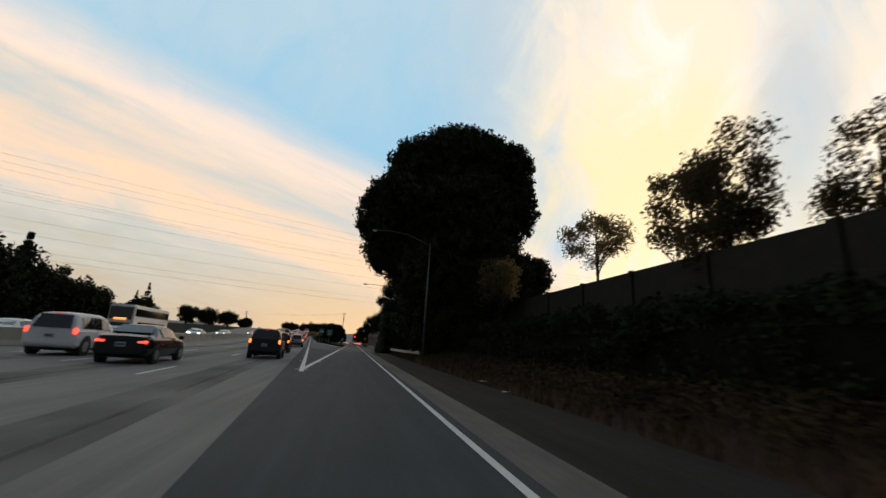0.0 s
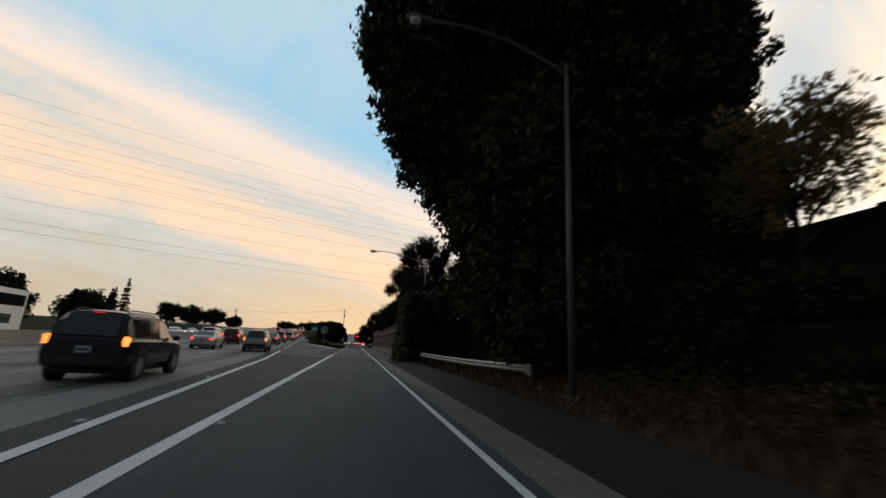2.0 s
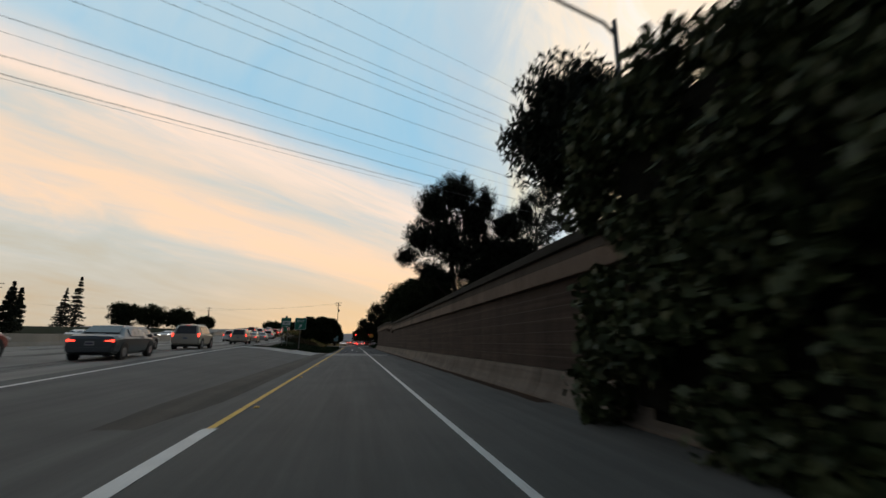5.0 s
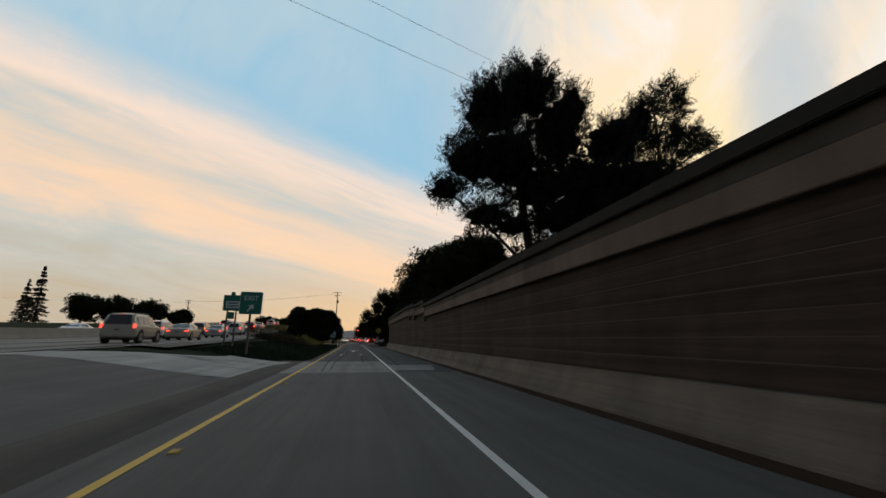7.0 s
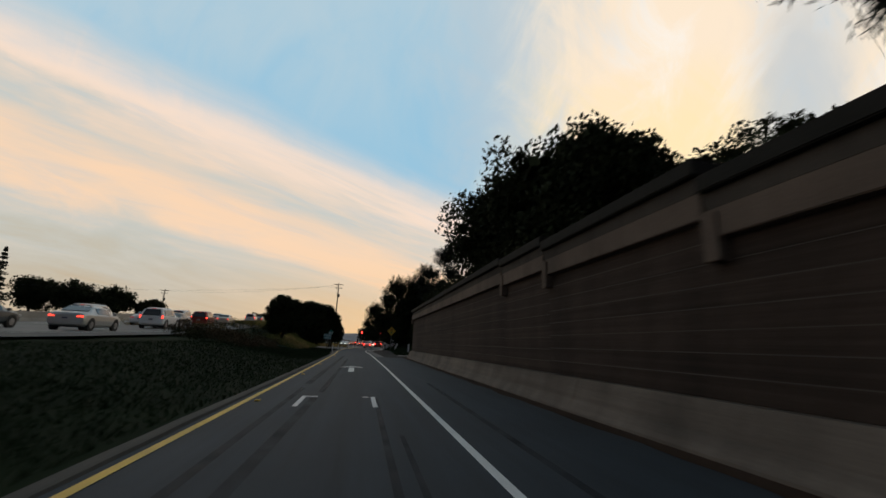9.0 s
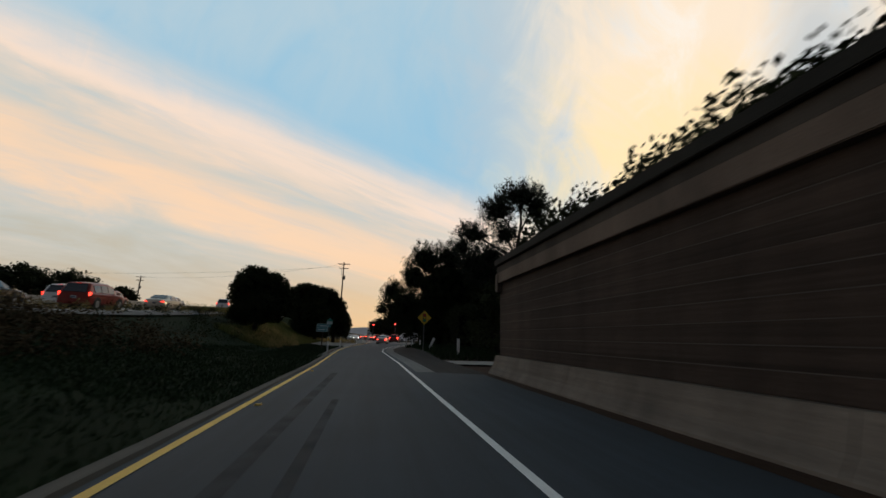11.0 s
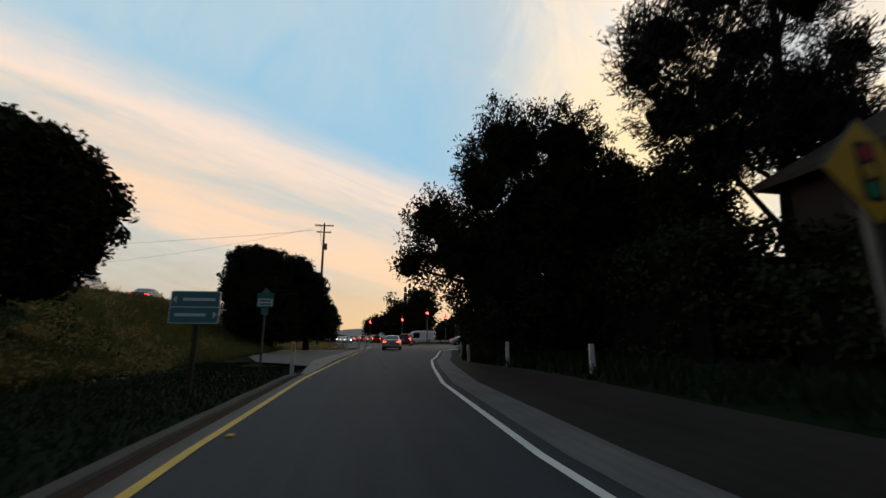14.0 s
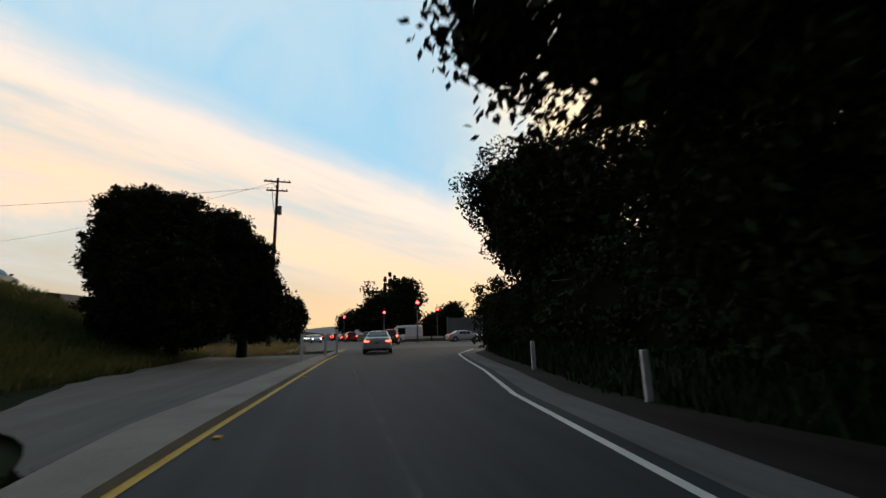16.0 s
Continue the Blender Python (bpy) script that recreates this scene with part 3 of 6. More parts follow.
def dike():
    bm = bmesh.new()
    rows = []
    for k in range(45):
        y = 64 + k
        f = (1 - 0.85 * smooth01((y - 98) / 9)) * (0.3 + 0.7 * smooth01((y - 64) / 5))
        rows.append([bm.verts.new((x, y, z * f + land_z(x, y) + 0.012 * (1 - f))) for x, z in ((-4.1, 0.02), (-3.9, 0.07), (-3.55, 0.115), (-3.2, 0.075), (-2.85, 0.015))])
    for a, b in zip(rows, rows[1:]):
        for i in range(4):
            bm.faces.new((a[i], a[i + 1], b[i + 1], b[i]))
    tagged(part("asphalt_dike", bm, DIKE, smooth=True), "dirty low asphalt dike beside the yellow line", "kerb", kind="structure")


dike()


def line(name, f, w, y0, y1, material, label, step=1.0, lift=0.037):
    return strip(name, lambda y: f(y) - w / 2, lambda y: f(y) + w / 2, y0, y1, lift, material, step, 1, label, "road marking")


line("fog_line", fog_x, 0.115, -40, 206, WHITE_LINE, "worn white edge line of the exit lane")
line("gore_line", lambda y: -2.31, 0.22, 14, 64, WHITE_LINE, "broad white gore line")
line("edge_line", edge_x, 0.2, 13, 62, WHITE_LINE, "broad white gore line bearing off with the freeway", lift=0.042)
line("freeway_edge_line", edge_x, 0.13, 66, 330, WHITE_LINE, "white edge line of the freeway", 3)
line("yellow_line", left_x, 0.115, 64, 205, YELLOW_LINE, "worn yellow edge line of the exit lane")
for lane in (4.35, 8.0, 11.6):
    for k in range(22):
        y = -10 + 14.6 * k + lane
        tagged(line("lane_dash", lambda v: edge_x(v) - lane, 0.12, y, y + 3.6, WHITE_LINE, "short white lane dash on grey concrete", 3.6), group="freeway lane dashes")


def marker(x, y, z, yellow):
    bm = prism([(-0.055, 0), (0.055, 0), (0.04, 0.022), (-0.04, 0.022)], 0.1)
    ob = part("road_marker", bm, YELLOW_LINE if yellow else WHITE_LINE)
    ob.matrix_world = pose(x, y, z + 0.036)
    tagged(ob, "small raised yellow reflective road marker" if yellow else "small raised white reflective road marker", "road marker",
           "yellow markers" if yellow else "white markers", "")


for k in range(7):
    y = 14 + 7.3 * k
    marker(-2.1, y, 0, False)
    marker(edge_x(y) - 0.22, y, 0, False)
for k in range(18):
    y = 66 + 7.32 * k
    marker(left_x(y) + 0.22, y, 0, True)


def lane_arrow():
    thing_ob = thing("lane_arrow", "white straight-ahead arrow painted on dark asphalt", "road marking", pose(-0.36, 126.6, 0.037), kind="structure")
    bm = bmesh.new()
    for pts in ([(-0.13, 0), (0.13, 0), (0.13, 3.1), (-0.13, 3.1)],
                [(0, 4.4), (-0.62, 3.15), (-0.36, 3.15), (0, 3.75)], [(0, 4.4), (0, 3.75), (0.36, 3.15), (0.62, 3.15)]):
        bm.faces.new([bm.verts.new((x, y, 0)) for x, y in pts])
    part("arrow_shape", bm, WHITE_LINE, thing_ob)


lane_arrow()


def skid(x0, y0, x1, y1, w, name="tyre_mark"):
    strip(name, lambda y: x0 + (x1 - x0) * (y - y0) / (y1 - y0) - w / 2, lambda y: x0 + (x1 - x0) * (y - y0) / (y1 - y0) + w / 2, y0, y1, 0.0345,
          TYRE_MARK, 2, 1, "dark tyre mark on the exit lane", "tyre mark")


for x0, y0, x1, y1, w in ((-1.42, 100, -1.62, 108, 0.1), (-1.62, 108, -1.5, 120, 0.12), (-1.12, 100, -1.22, 107, 0.08), (-1.22, 107, -1.0, 118, 0.16),
                          (0.3, 106, 0.38, 118, 0.09), (0.55, 108, 0.6, 114, 0.07), (2.0, 104, 2.3, 122, 0.12), (-1.5, 121, -1.35, 146, 0.2), (-0.95, 119, -0.85, 140, 0.14)):
    skid(x0, y0, x1, y1, w)
for k in range(9):
    rr = random.Random(k)
    x, y = -4.6 - rr.random() * 4.0, 96 + rr.random() * 8
    bm = bmesh.new()
    prev = None
    for i in range(9):
        px, py = x + i * 0.22, y + 0.05 * math.sin(i * 1.7 + k)
        w = 0.05 * math.sin(math.pi * (i + 0.3) / 8.8) + 0.01
        z = land_z(px, py) + 0.042
        cur = (bm.verts.new((px, py - w, z)), bm.verts.new((px, py + w, z)))
        if prev:
            bm.faces.new((prev[0], cur[0], cur[1], prev[1]))
        prev = cur
    tagged(part("pavement_crack", bm, ASPHALT_EDGE), "dark tar-filled crack in pale concrete", "crack", "apron cracks", "structure")


for x in (-1.25, 0.32):
    strip("detector_mark", x - 0.05, x + 0.05, 116.6, 118.2, 0.037, WHITE_LINE, 1, 1, "short faded white stripe on the lane", "road marking")
    strip("detector_mark", x + 0.05 - (0.3 if x > 0 else 0.0), x + 0.3 - (0.4 if x > 0 else 0.0), 118.08, 118.2, 0.037, WHITE_LINE, 1, 1, "short faded white stripe on the lane", "road marking")
strip("old_scrape", -0.1, -0.02, 179, 193, 0.0365, SCRAPE, 1, 1, "faint pale scrape along the lane", "road marking")


for lane in (2.5, 6.2, 9.8):
    for off, w in ((-0.25, 0.9), (0.35, 0.5)):
        strip("oil_stain", lambda y: edge_x(y) - lane + off - w / 2, lambda y: edge_x(y) - lane + off + w / 2, -40, 120, 0.0345 + 0.001 * (off > 0), OIL_STAIN, 4, 1, "dark oil stain along the middle of a freeway lane", "stain")


# ---- median barrier ----
def median():
    prof = [(-0.3, 0), (-0.3, 0.08), (-0.16, 0.33), (-0.09, 0.95), (0.09, 0.95), (0.16, 0.33), (0.3, 0.08), (0.3, 0)]
    root = thing("median_barrier", "long grey concrete median barrier", "barrier", kind="structure")
    for k in range(55):
        y0 = -60 + k * 6.1
        bm = bmesh.new()
        ends = []
        for y in (y0, y0 + 6.08):
            x, z = edge_x(y) - 14.75, freeway_z(y)
            ends.append([bm.verts.new((x + a, y, z + b)) for a, b in prof])
        for i in range(len(prof)):
            j = (i + 1) % len(prof)
            bm.faces.new((ends[0][i], ends[1][i], ends[1][j], ends[0][j]))
        bm.faces.new(ends[0])
        bm.faces.new(ends[1][::-1])
        part("barrier_segment", bm, BARRIER, root)


median()

# ---- retaining wall on the right ----
WALL_X = 4.72
SECTIONS = ((61, 112.6, 3.9), (112.6, 118, 4.22), (118, 121.5, 4.4), (121.5, 147, 4.5))


def wall():
    root = thing("wall_right", "long brown block retaining wall with a tan band and dark cap", "wall", kind="structure")
    y0, y1 = SECTIONS[0][0], SECTIONS[-1][1]
    # sloped concrete foot
    prof = [(0.55, -0.05), (-0.38, -0.05), (-0.36, 0.08), (-0.2, 0.3), (-0.06, 0.72), (0.55, 0.72)]
    for k in range(14):
        a, b = y0 + (y1 - y0) * k / 14, y0 + (y1 - y0) * (k + 1) / 14 - 0.02
        bm = bmesh.new()
        add_prism(bm, [(WALL_X + x, z) for x, z in prof], b - a)
        ob = part("foot_panel", bm, WALL_FOOT, root, "dusty sloped concrete foot")
        ob.location = (0, a, 0)
    for a, b, top in SECTIONS:
        core = box((WALL_X + 0.3, (a + b) / 2, (0.72 + top) / 2), (0.36, b - a - 0.01, top - 0.72 - 0.01))
        part("core", core, MORTAR, root, "pale mortar behind the courses")
        part("top_band", box((WALL_X + 0.24, (a + b) / 2, top - 0.75), (0.56, b - a - 0.004, 0.42), bevel=0.015), WALL_BAND, root, "tan concrete band")
        # strip below the cap, coloured dark to stand for the cap's shadow
        part("upper_band", box((WALL_X + 0.26, (a + b) / 2, top - 0.4), (0.54, b - a - 0.004, 0.28), bevel=0.012), WALL_UNDER_CAP, root, "concrete band under the cap, its shade put into the colour")
        part("end_pier", box((WALL_X + 0.2, b - 0.12, top - 0.95), (0.56, 0.26, 0.7), bevel=0.01), WALL_BAND, root, "tan concrete step piece")
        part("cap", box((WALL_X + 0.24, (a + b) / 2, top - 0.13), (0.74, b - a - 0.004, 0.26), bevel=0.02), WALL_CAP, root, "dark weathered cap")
    return root


WALL = wall()


def wall_courses():
    """Courses of block, set a little proud of the core with narrow open joints between them."""
    for a, b, top in SECTIONS:
        n = max(1, round((b - a) / 3.0))
        length = (b - a) / n
        me = bpy.data.meshes.new("block_course")
        bm = box((0, 0, 0), (0.08, length - 0.004, 0.272), bevel=0.003)
        bm.to_mesh(me)
        bm.free()
        me.materials.append(WALL_BLOCK)
        rows = int((top - 0.96 - 0.72) / 0.284)
        pitch = (top - 0.96 - 0.72) / rows
        for r in range(rows):
            for k in range(n):
                ob = new("block_course", me)
                ob.location = (WALL_X + 0.156 + 0.001 * ((r * 5 + k * 3) % 3), a + length * (k + 0.5), 0.72 + pitch * (r + 0.5))
                ob.scale = (1, 1, pitch / 0.284)
                ob.parent = WALL


wall_courses()


def rear_wall():
    """The sound wall behind the roadside trees at the start."""
    root = thing("wall_far_right", "dark sound wall behind the roadside trees", "wall", kind="structure")
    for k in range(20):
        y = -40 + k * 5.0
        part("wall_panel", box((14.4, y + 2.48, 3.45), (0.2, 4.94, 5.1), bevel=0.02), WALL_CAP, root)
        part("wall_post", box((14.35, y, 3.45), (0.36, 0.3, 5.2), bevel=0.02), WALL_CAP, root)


rear_wall()


# ---- trees and plants ----
def leaf_cards(centres, spread, per, size, rng, droop=0.0, narrow=0.5, flat=0.0):
    """Many small folded leaf sprays scattered round the clump centres."""
    n = len(centres) * per
    c = np.repeat(centres, per, axis=0)
    d = rng.normal(size=(n, 3))
    d /= np.linalg.norm(d, axis=1)[:, None]
    d[:, 2] *= (1 - flat)
    p = c + d * (rng.random((n, 1)) ** 0.45) * np.repeat(spread, per)[:, None]
    ax = rng.normal(size=(n, 3))
    ax[:, 2] = ax[:, 2] * (1 - flat * 0.6) - droop * 2.0
    ax /= np.linalg.norm(ax, axis=1)[:, None]
    sd = np.cross(ax, rng.normal(size=(n, 3)))
    sd /= np.linalg.norm(sd, axis=1)[:, None] + 1e-9
    ln = size * (0.6 + 0.8 * rng.random((n, 1)))
    w = ln * narrow
    v = np.stack([p - ax * ln * 0.5, p + sd * w * 0.5, p + ax * ln * 0.5, p - sd * w * 0.5], axis=1).reshape(-1, 3)
    return v, np.arange(n * 4).reshape(-1, 4)


def clump_centres(rng, n, cx, cy, cz, rx, ry, rz, lobes=7, shell=0.55, bottom=-0.75):
    """Clumps that fill a lumpy crown, denser towards its outside."""
    lob = rng.normal(size=(lobes, 3))
    lob /= np.linalg.norm(lob, axis=1)[:, None]
    bump = 0.12 + 0.2 * rng.random(lobes)
    out = []
    while len(out) < n:
        d = rng.normal(size=3)
        d /= np.linalg.norm(d)
        if d[2] < bottom:
            continue
        r = 0.78 + float(np.sum(bump * np.clip(lob @ d, 0, 1) ** 6))
        k = shell + (1 - shell) * rng.random() ** 0.6
        out.append((cx + d[0] * r * k * rx, cy + d[1] * r * k * ry, cz + d[2] * r * k * rz))
    return np.array(out)


def tree(x, y, height, rx, rz, crown_z, label, seed, ry=None, clumps=110, per=70, size=0.5, spread=1.1, droop=0.0, narrow=0.5, material=None,
         flat=0.0, trunk_r=0.35, shell=0.5, lean=(0, 0), limbs=9, lobes=7, name="tree", bottom=-0.75, cut=None, fine=1.0, inner=0.5):
    rng = np.random.default_rng(seed)
    rr = random.Random(seed)
    ry = ry or rx
    g = land_z(x, y)
    root = thing(name, label, "tree", pose(x, y, g - 0.1))
    cz = crown_z
    bm = bmesh.new()
    top = cz + rz * 0.55
    pts, rad = [], []
    for i in range(8):
        f = i / 7
        pts.append((lean[0] * f + 0.25 * math.sin(3 * f + seed), lean[1] * f + 0.25 * math.sin(2.3 * f + seed * 2), top * f))
        rad.append(trunk_r * (1 - 0.8 * f) + (0.25 * trunk_r if i == 0 else 0))
    add_tube(bm, pts, rad, 9)
    part("trunk", bm, BARK, root, smooth=True)
    cents = clump_centres(rng, clumps, lean[0], lean[1], cz, rx, ry, rz, lobes, shell, bottom)
    if cut:
        cents = np.array([c for c in cents if not cut(c)])
    for i in range(limbs):
        bm = bmesh.new()
        c = cents[rr.randrange(len(cents))]
        f = min(0.95, max(0.3, (c[2] - rz * 0.5) / top)) * (0.65 + 0.3 * rr.random())
        s = Vector((lean[0] * f, lean[1] * f, top * f))
        e = Vector(c)
        mid = s.lerp(e, 0.5) + Vector((rr.uniform(-0.4, 0.4), rr.uniform(-0.4, 0.4), rr.uniform(-0.2, 0.6)))
        add_tube(bm, (s, s.lerp(mid, 0.6) + Vector((0, 0, 0.15)), mid.lerp(e, 0.4), e), (trunk_r * 0.4, trunk_r * 0.3, trunk_r * 0.18, 0.03), 6)
        part("limb", bm, BARK, root, smooth=True)
    sp = spread * (0.65 + 0.7 * rng.random(len(cents)))
    v, q = leaf_cards(cents, sp, int(per * 1.5 / fine ** 1.7), size * 0.86 * fine, rng, droop, narrow, flat)
    if inner:
        # shaded inner sprays that close the middle of the crown
        mid = np.array([lean[0], lean[1], cz])
        v2, q2 = leaf_cards(mid + (cents - mid) * 0.62, sp * 1.1, int(16 * inner), size * 2.0, rng, droop, 0.7, flat)
        v, q = np.concatenate([v, v2]), np.concatenate([q, q2 + len(v)])
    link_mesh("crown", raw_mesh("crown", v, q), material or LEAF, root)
    return root


def sprays(cents, axes, length, radius, per, size, rng, narrow=0.45, droop=0.0, along=0.5):
    """Small leaves in drawn-out tufts: each tuft has a centre, an axis, a length and a radius."""
    n = len(cents) * per
    a = np.repeat(axes, per, axis=0)
    d = rng.normal(size=(n, 3))
    d /= np.linalg.norm(d, axis=1)[:, None]
    k = rng.random((n, 1)) ** 0.5
    u = np.sum(d * a, axis=1)[:, None]
    p = np.repeat(cents, per, axis=0) + ((d - a * u) * np.repeat(radius, per)[:, None] + a * u * np.repeat(length, per)[:, None]) * k
    ax = rng.normal(size=(n, 3)) * (1 - along) + a * along * 1.8
    ax[:, 2] -= droop * 1.6
    ax /= np.linalg.norm(ax, axis=1)[:, None]
    sd = np.cross(ax, rng.normal(size=(n, 3)))
    sd /= np.linalg.norm(sd, axis=1)[:, None] + 1e-9
    ln = size * (0.6 + 0.8 * rng.random((n, 1)))
    v = np.stack([p - ax * ln * 0.5, p + sd * ln * narrow * 0.5, p + ax * ln * 0.5, p - sd * ln * narrow * 0.5], axis=1).reshape(-1, 3)
    return v, np.arange(n * 4).reshape(-1, 4)


def lobed_tree(x, y, lobes, label, seed, size=0.3, per=46, tuft=0.6, pitch=0.9, stretch=1.0, upward=0.3, droop=0.0, narrow=0.45, along=0.3, material=None,
               trunk_r=0.4, core=0.8, deep=0.9, fill=0.75, stray=0.1, shrink=1.0):
    """A tree whose crown is a heap of rounded lobes (dx, dy, z, half width, half height), each clad in leafy tufts
    round a twiggy middle coloured near-black for inner shade.
    """
    rng, rr = np.random.default_rng(seed), random.Random(seed)
    root = thing("tree", label, "tree", pose(x, y, land_z(x, y) - 0.1))
    g = land_z(x, y) - 0.1
    lobes = [(dx, dy, z - g, rx * shrink, rz * shrink) for dx, dy, z, rx, rz in lobes]
    top = max(l[2] for l in lobes)
    lead = max(lobes, key=lambda l: l[3] * l[4])
    bend = [(0, 0, 0), (lead[0] * 0.12 + 0.1, 0.05, top * 0.25), (lead[0] * 0.5, lead[1] * 0.5, top * 0.55), (lead[0], lead[1], top * 0.82), (lead[0] * 0.9, lead[1], top)]
    part("trunk", tube(bend, [trunk_r * 1.2, trunk_r, trunk_r * 0.75, trunk_r * 0.45, 0.05], 10), BARK, root, smooth=True)
    cents, axes = [], []
    for i, (dx, dy, z, rx, rz) in enumerate(lobes):
        ry = rx * deep
        c, r = np.array((dx, dy, z)), np.array((rx, ry, rz))
        s = Vector(bend[2]).lerp(Vector(bend[3]), min(1.0, max(0.0, (z * 0.8 - top * 0.55) / (top * 0.27))))
        if z < top * 0.6:
            s = Vector(bend[1]).lerp(Vector(bend[2]), rr.random())
        e = Vector(c)
        mid = s.lerp(e, 0.5) + Vector((rr.uniform(-0.3, 0.3), rr.uniform(-0.3, 0.3), rr.uniform(-0.5, 0.3)))
        part("limb", tube((s, mid, e), (trunk_r * 0.4, trunk_r * 0.28, 0.05), 6), BARK, root, smooth=True)
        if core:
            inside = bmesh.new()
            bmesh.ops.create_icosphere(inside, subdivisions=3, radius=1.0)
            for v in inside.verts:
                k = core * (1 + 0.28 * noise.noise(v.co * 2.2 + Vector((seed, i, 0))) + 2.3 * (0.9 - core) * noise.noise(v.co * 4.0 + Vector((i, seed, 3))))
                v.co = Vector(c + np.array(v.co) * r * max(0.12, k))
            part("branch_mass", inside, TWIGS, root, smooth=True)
        n = int(10.5 * (rx * ry + rx * rz + ry * rz) / 2.2 / (tuft * pitch) ** 2)
        for _ in range(n):
            d = rng.normal(size=3)
            d /= np.linalg.norm(d)
            if d[1] > 0.72:
                continue
            lump = 1 + 0.16 * noise.noise(Vector(d * 3.1) + Vector((i * 7.0, seed, 0)))
            k = (fill + (1 - fill) * rng.random() ** 0.7) * lump + (stray * rng.random() if rng.random() < 0.25 else 0.0)
            p = c + d * r * k
            if any(j != i and sum(((p[m] - l[m]) / (l[3] * (deep if m == 1 else 1.0) if m < 2 else l[4])) ** 2 for m in range(3)) < 0.6 for j, l in enumerate(lobes)):
                continue
            a = d / r * min(r) + np.array((0, 0, upward)) + 0.25 * rng.normal(size=3)
            cents.append(p)
            axes.append(a / np.linalg.norm(a))
    cents, axes = np.array(cents), np.array(axes)
    rad = tuft * (0.6 + 0.7 * rng.random(len(cents)))
    v, q = sprays(cents, axes, rad * stretch, rad, per, size, rng, narrow, droop, along)
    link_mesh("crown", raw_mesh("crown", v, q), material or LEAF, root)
    return root


def conifer(x, y, height, r, label, seed, rows=34, material=None, base=0.08):
    rng = np.random.default_rng(seed)
    g = land_z(x, y)
    root = thing("conifer", label, "tree", pose(x, y, g - 0.1))
    part("trunk", tube([(0, 0, 0), (0.05, 0, height * 0.5), (0, 0.03, height)], [r * 0.09 + 0.06, r * 0.06, 0.03], 8), BARK, root, smooth=True)
    cents, sp = [], []
    for k in range(rows):
        f = min(1.0, max(base, base + (1 - base) * (k + rng.random() * 1.6 - 0.8) / (rows - 1)))
        reach = r * (1 - f) ** 0.85 * (0.75 + 0.45 * rng.random())
        for a in range(7):
            t = rng.random() * math.tau
            for q in (0.35, 0.7, 1.0):
                cents.append((math.cos(t) * reach * q, math.sin(t) * reach * q, height * f - (0.05 + 0.3 * rng.random()) * reach * q))
                sp.append(0.22 + 0.16 * reach * (1.1 - q * 0.5))
    v, q = leaf_cards(np.array(cents), np.array(sp), 12, 0.38 + height * 0.01, rng, 0.15, 0.4, 0.3)
    link_mesh("crown", raw_mesh("crown", v, q), material or LEAF_PINE, root)
    return root


def hedge(name, label, boxes, seed, per=60, size=0.3, material=None, density=1.6, spread=0.5, category="hedge", kind=""):
    """A dense mass of leaves over a twiggy body, filling rounded blocks (x0, x1, y0, y1, height)."""
    rng = np.random.default_rng(seed)
    root = thing(name, label, category, kind=kind)
    cents = []
    for x0, x1, y0, y1, h in boxes:
        area = 2 * (y1 - y0) * h + (x1 - x0) * ((y1 - y0) + 2 * h)
        for _ in range(int(area * density)):
            u, v2, w = rng.random(3)
            f = rng.random() * area
            if f < (y1 - y0) * h:
                p = (x0 + 0.3 * w, y0 + u * (y1 - y0), v2 * h)
            elif f < 2 * (y1 - y0) * h:
                p = (x1 - 0.3 * w, y0 + u * (y1 - y0), v2 * h)
            elif f < 2 * (y1 - y0) * h + (x1 - x0) * (y1 - y0):
                p = (x0 + w * (x1 - x0), y0 + u * (y1 - y0), h * (0.93 + 0.12 * noise.noise((u * 9, w * 5, seed))))
            else:
                p = (x0 + w * (x1 - x0), (y0 if u < 0.5 else y1), v2 * h)
            k = 1.0 - 0.28 * max(0, p[2] / h - 0.6) ** 1.0
            cx = (x0 + x1) / 2
            cents.append((cx + (p[0] - cx) * k + 0.3 * noise.noise((p[1] * 0.5, p[2] * 0.5, seed)), p[1], p[2] + 0.25 * noise.noise((p[1] * 0.4, p[0] * 0.4, seed + 5))))
        # solid filler block whose near-black colour stands for shade between the leaves
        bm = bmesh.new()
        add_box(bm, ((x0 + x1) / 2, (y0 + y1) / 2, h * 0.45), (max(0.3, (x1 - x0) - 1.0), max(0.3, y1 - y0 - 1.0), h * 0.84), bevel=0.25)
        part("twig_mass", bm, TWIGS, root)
    cents = np.array(cents)
    for c in cents:
        c[2] += land_z(c[0], c[1])
    v, q = leaf_cards(cents, np.full(len(cents), spread), per, size, rng, 0.1, 0.7)
    link_mesh("leaves", raw_mesh("leaves", v, q), material or LEAF_IVY, root)
    return root


def shrubs(name, label, patches, seed, size=0.12, per=44, spread=0.4, material=None, lift=0.28):
    """Low leafy clumps scattered straight on the land (x0, x1, y0, y1, clumps)."""
    rng = np.random.default_rng(seed)
    cents = []
    for x0, x1, y0, y1, n in patches:
        for _ in range(n):
            x, y = x0 + (x1 - x0) * rng.random(), y0 + (y1 - y0) * rng.random()
            cents.append((x, y, land_z(x, y) + lift * (0.3 + 0.9 * rng.random() * (1 + noise.noise((x * 0.5, y * 0.5, seed))))))
    v, q = leaf_cards(np.array(cents), spread * (0.6 + 0.8 * rng.random(len(cents))), per, size, rng, -0.2, 0.5)
    return tagged(link_mesh(name, raw_mesh(name, v, q), material or LEAF_OLIVE), label, "shrubs", kind="stuff")


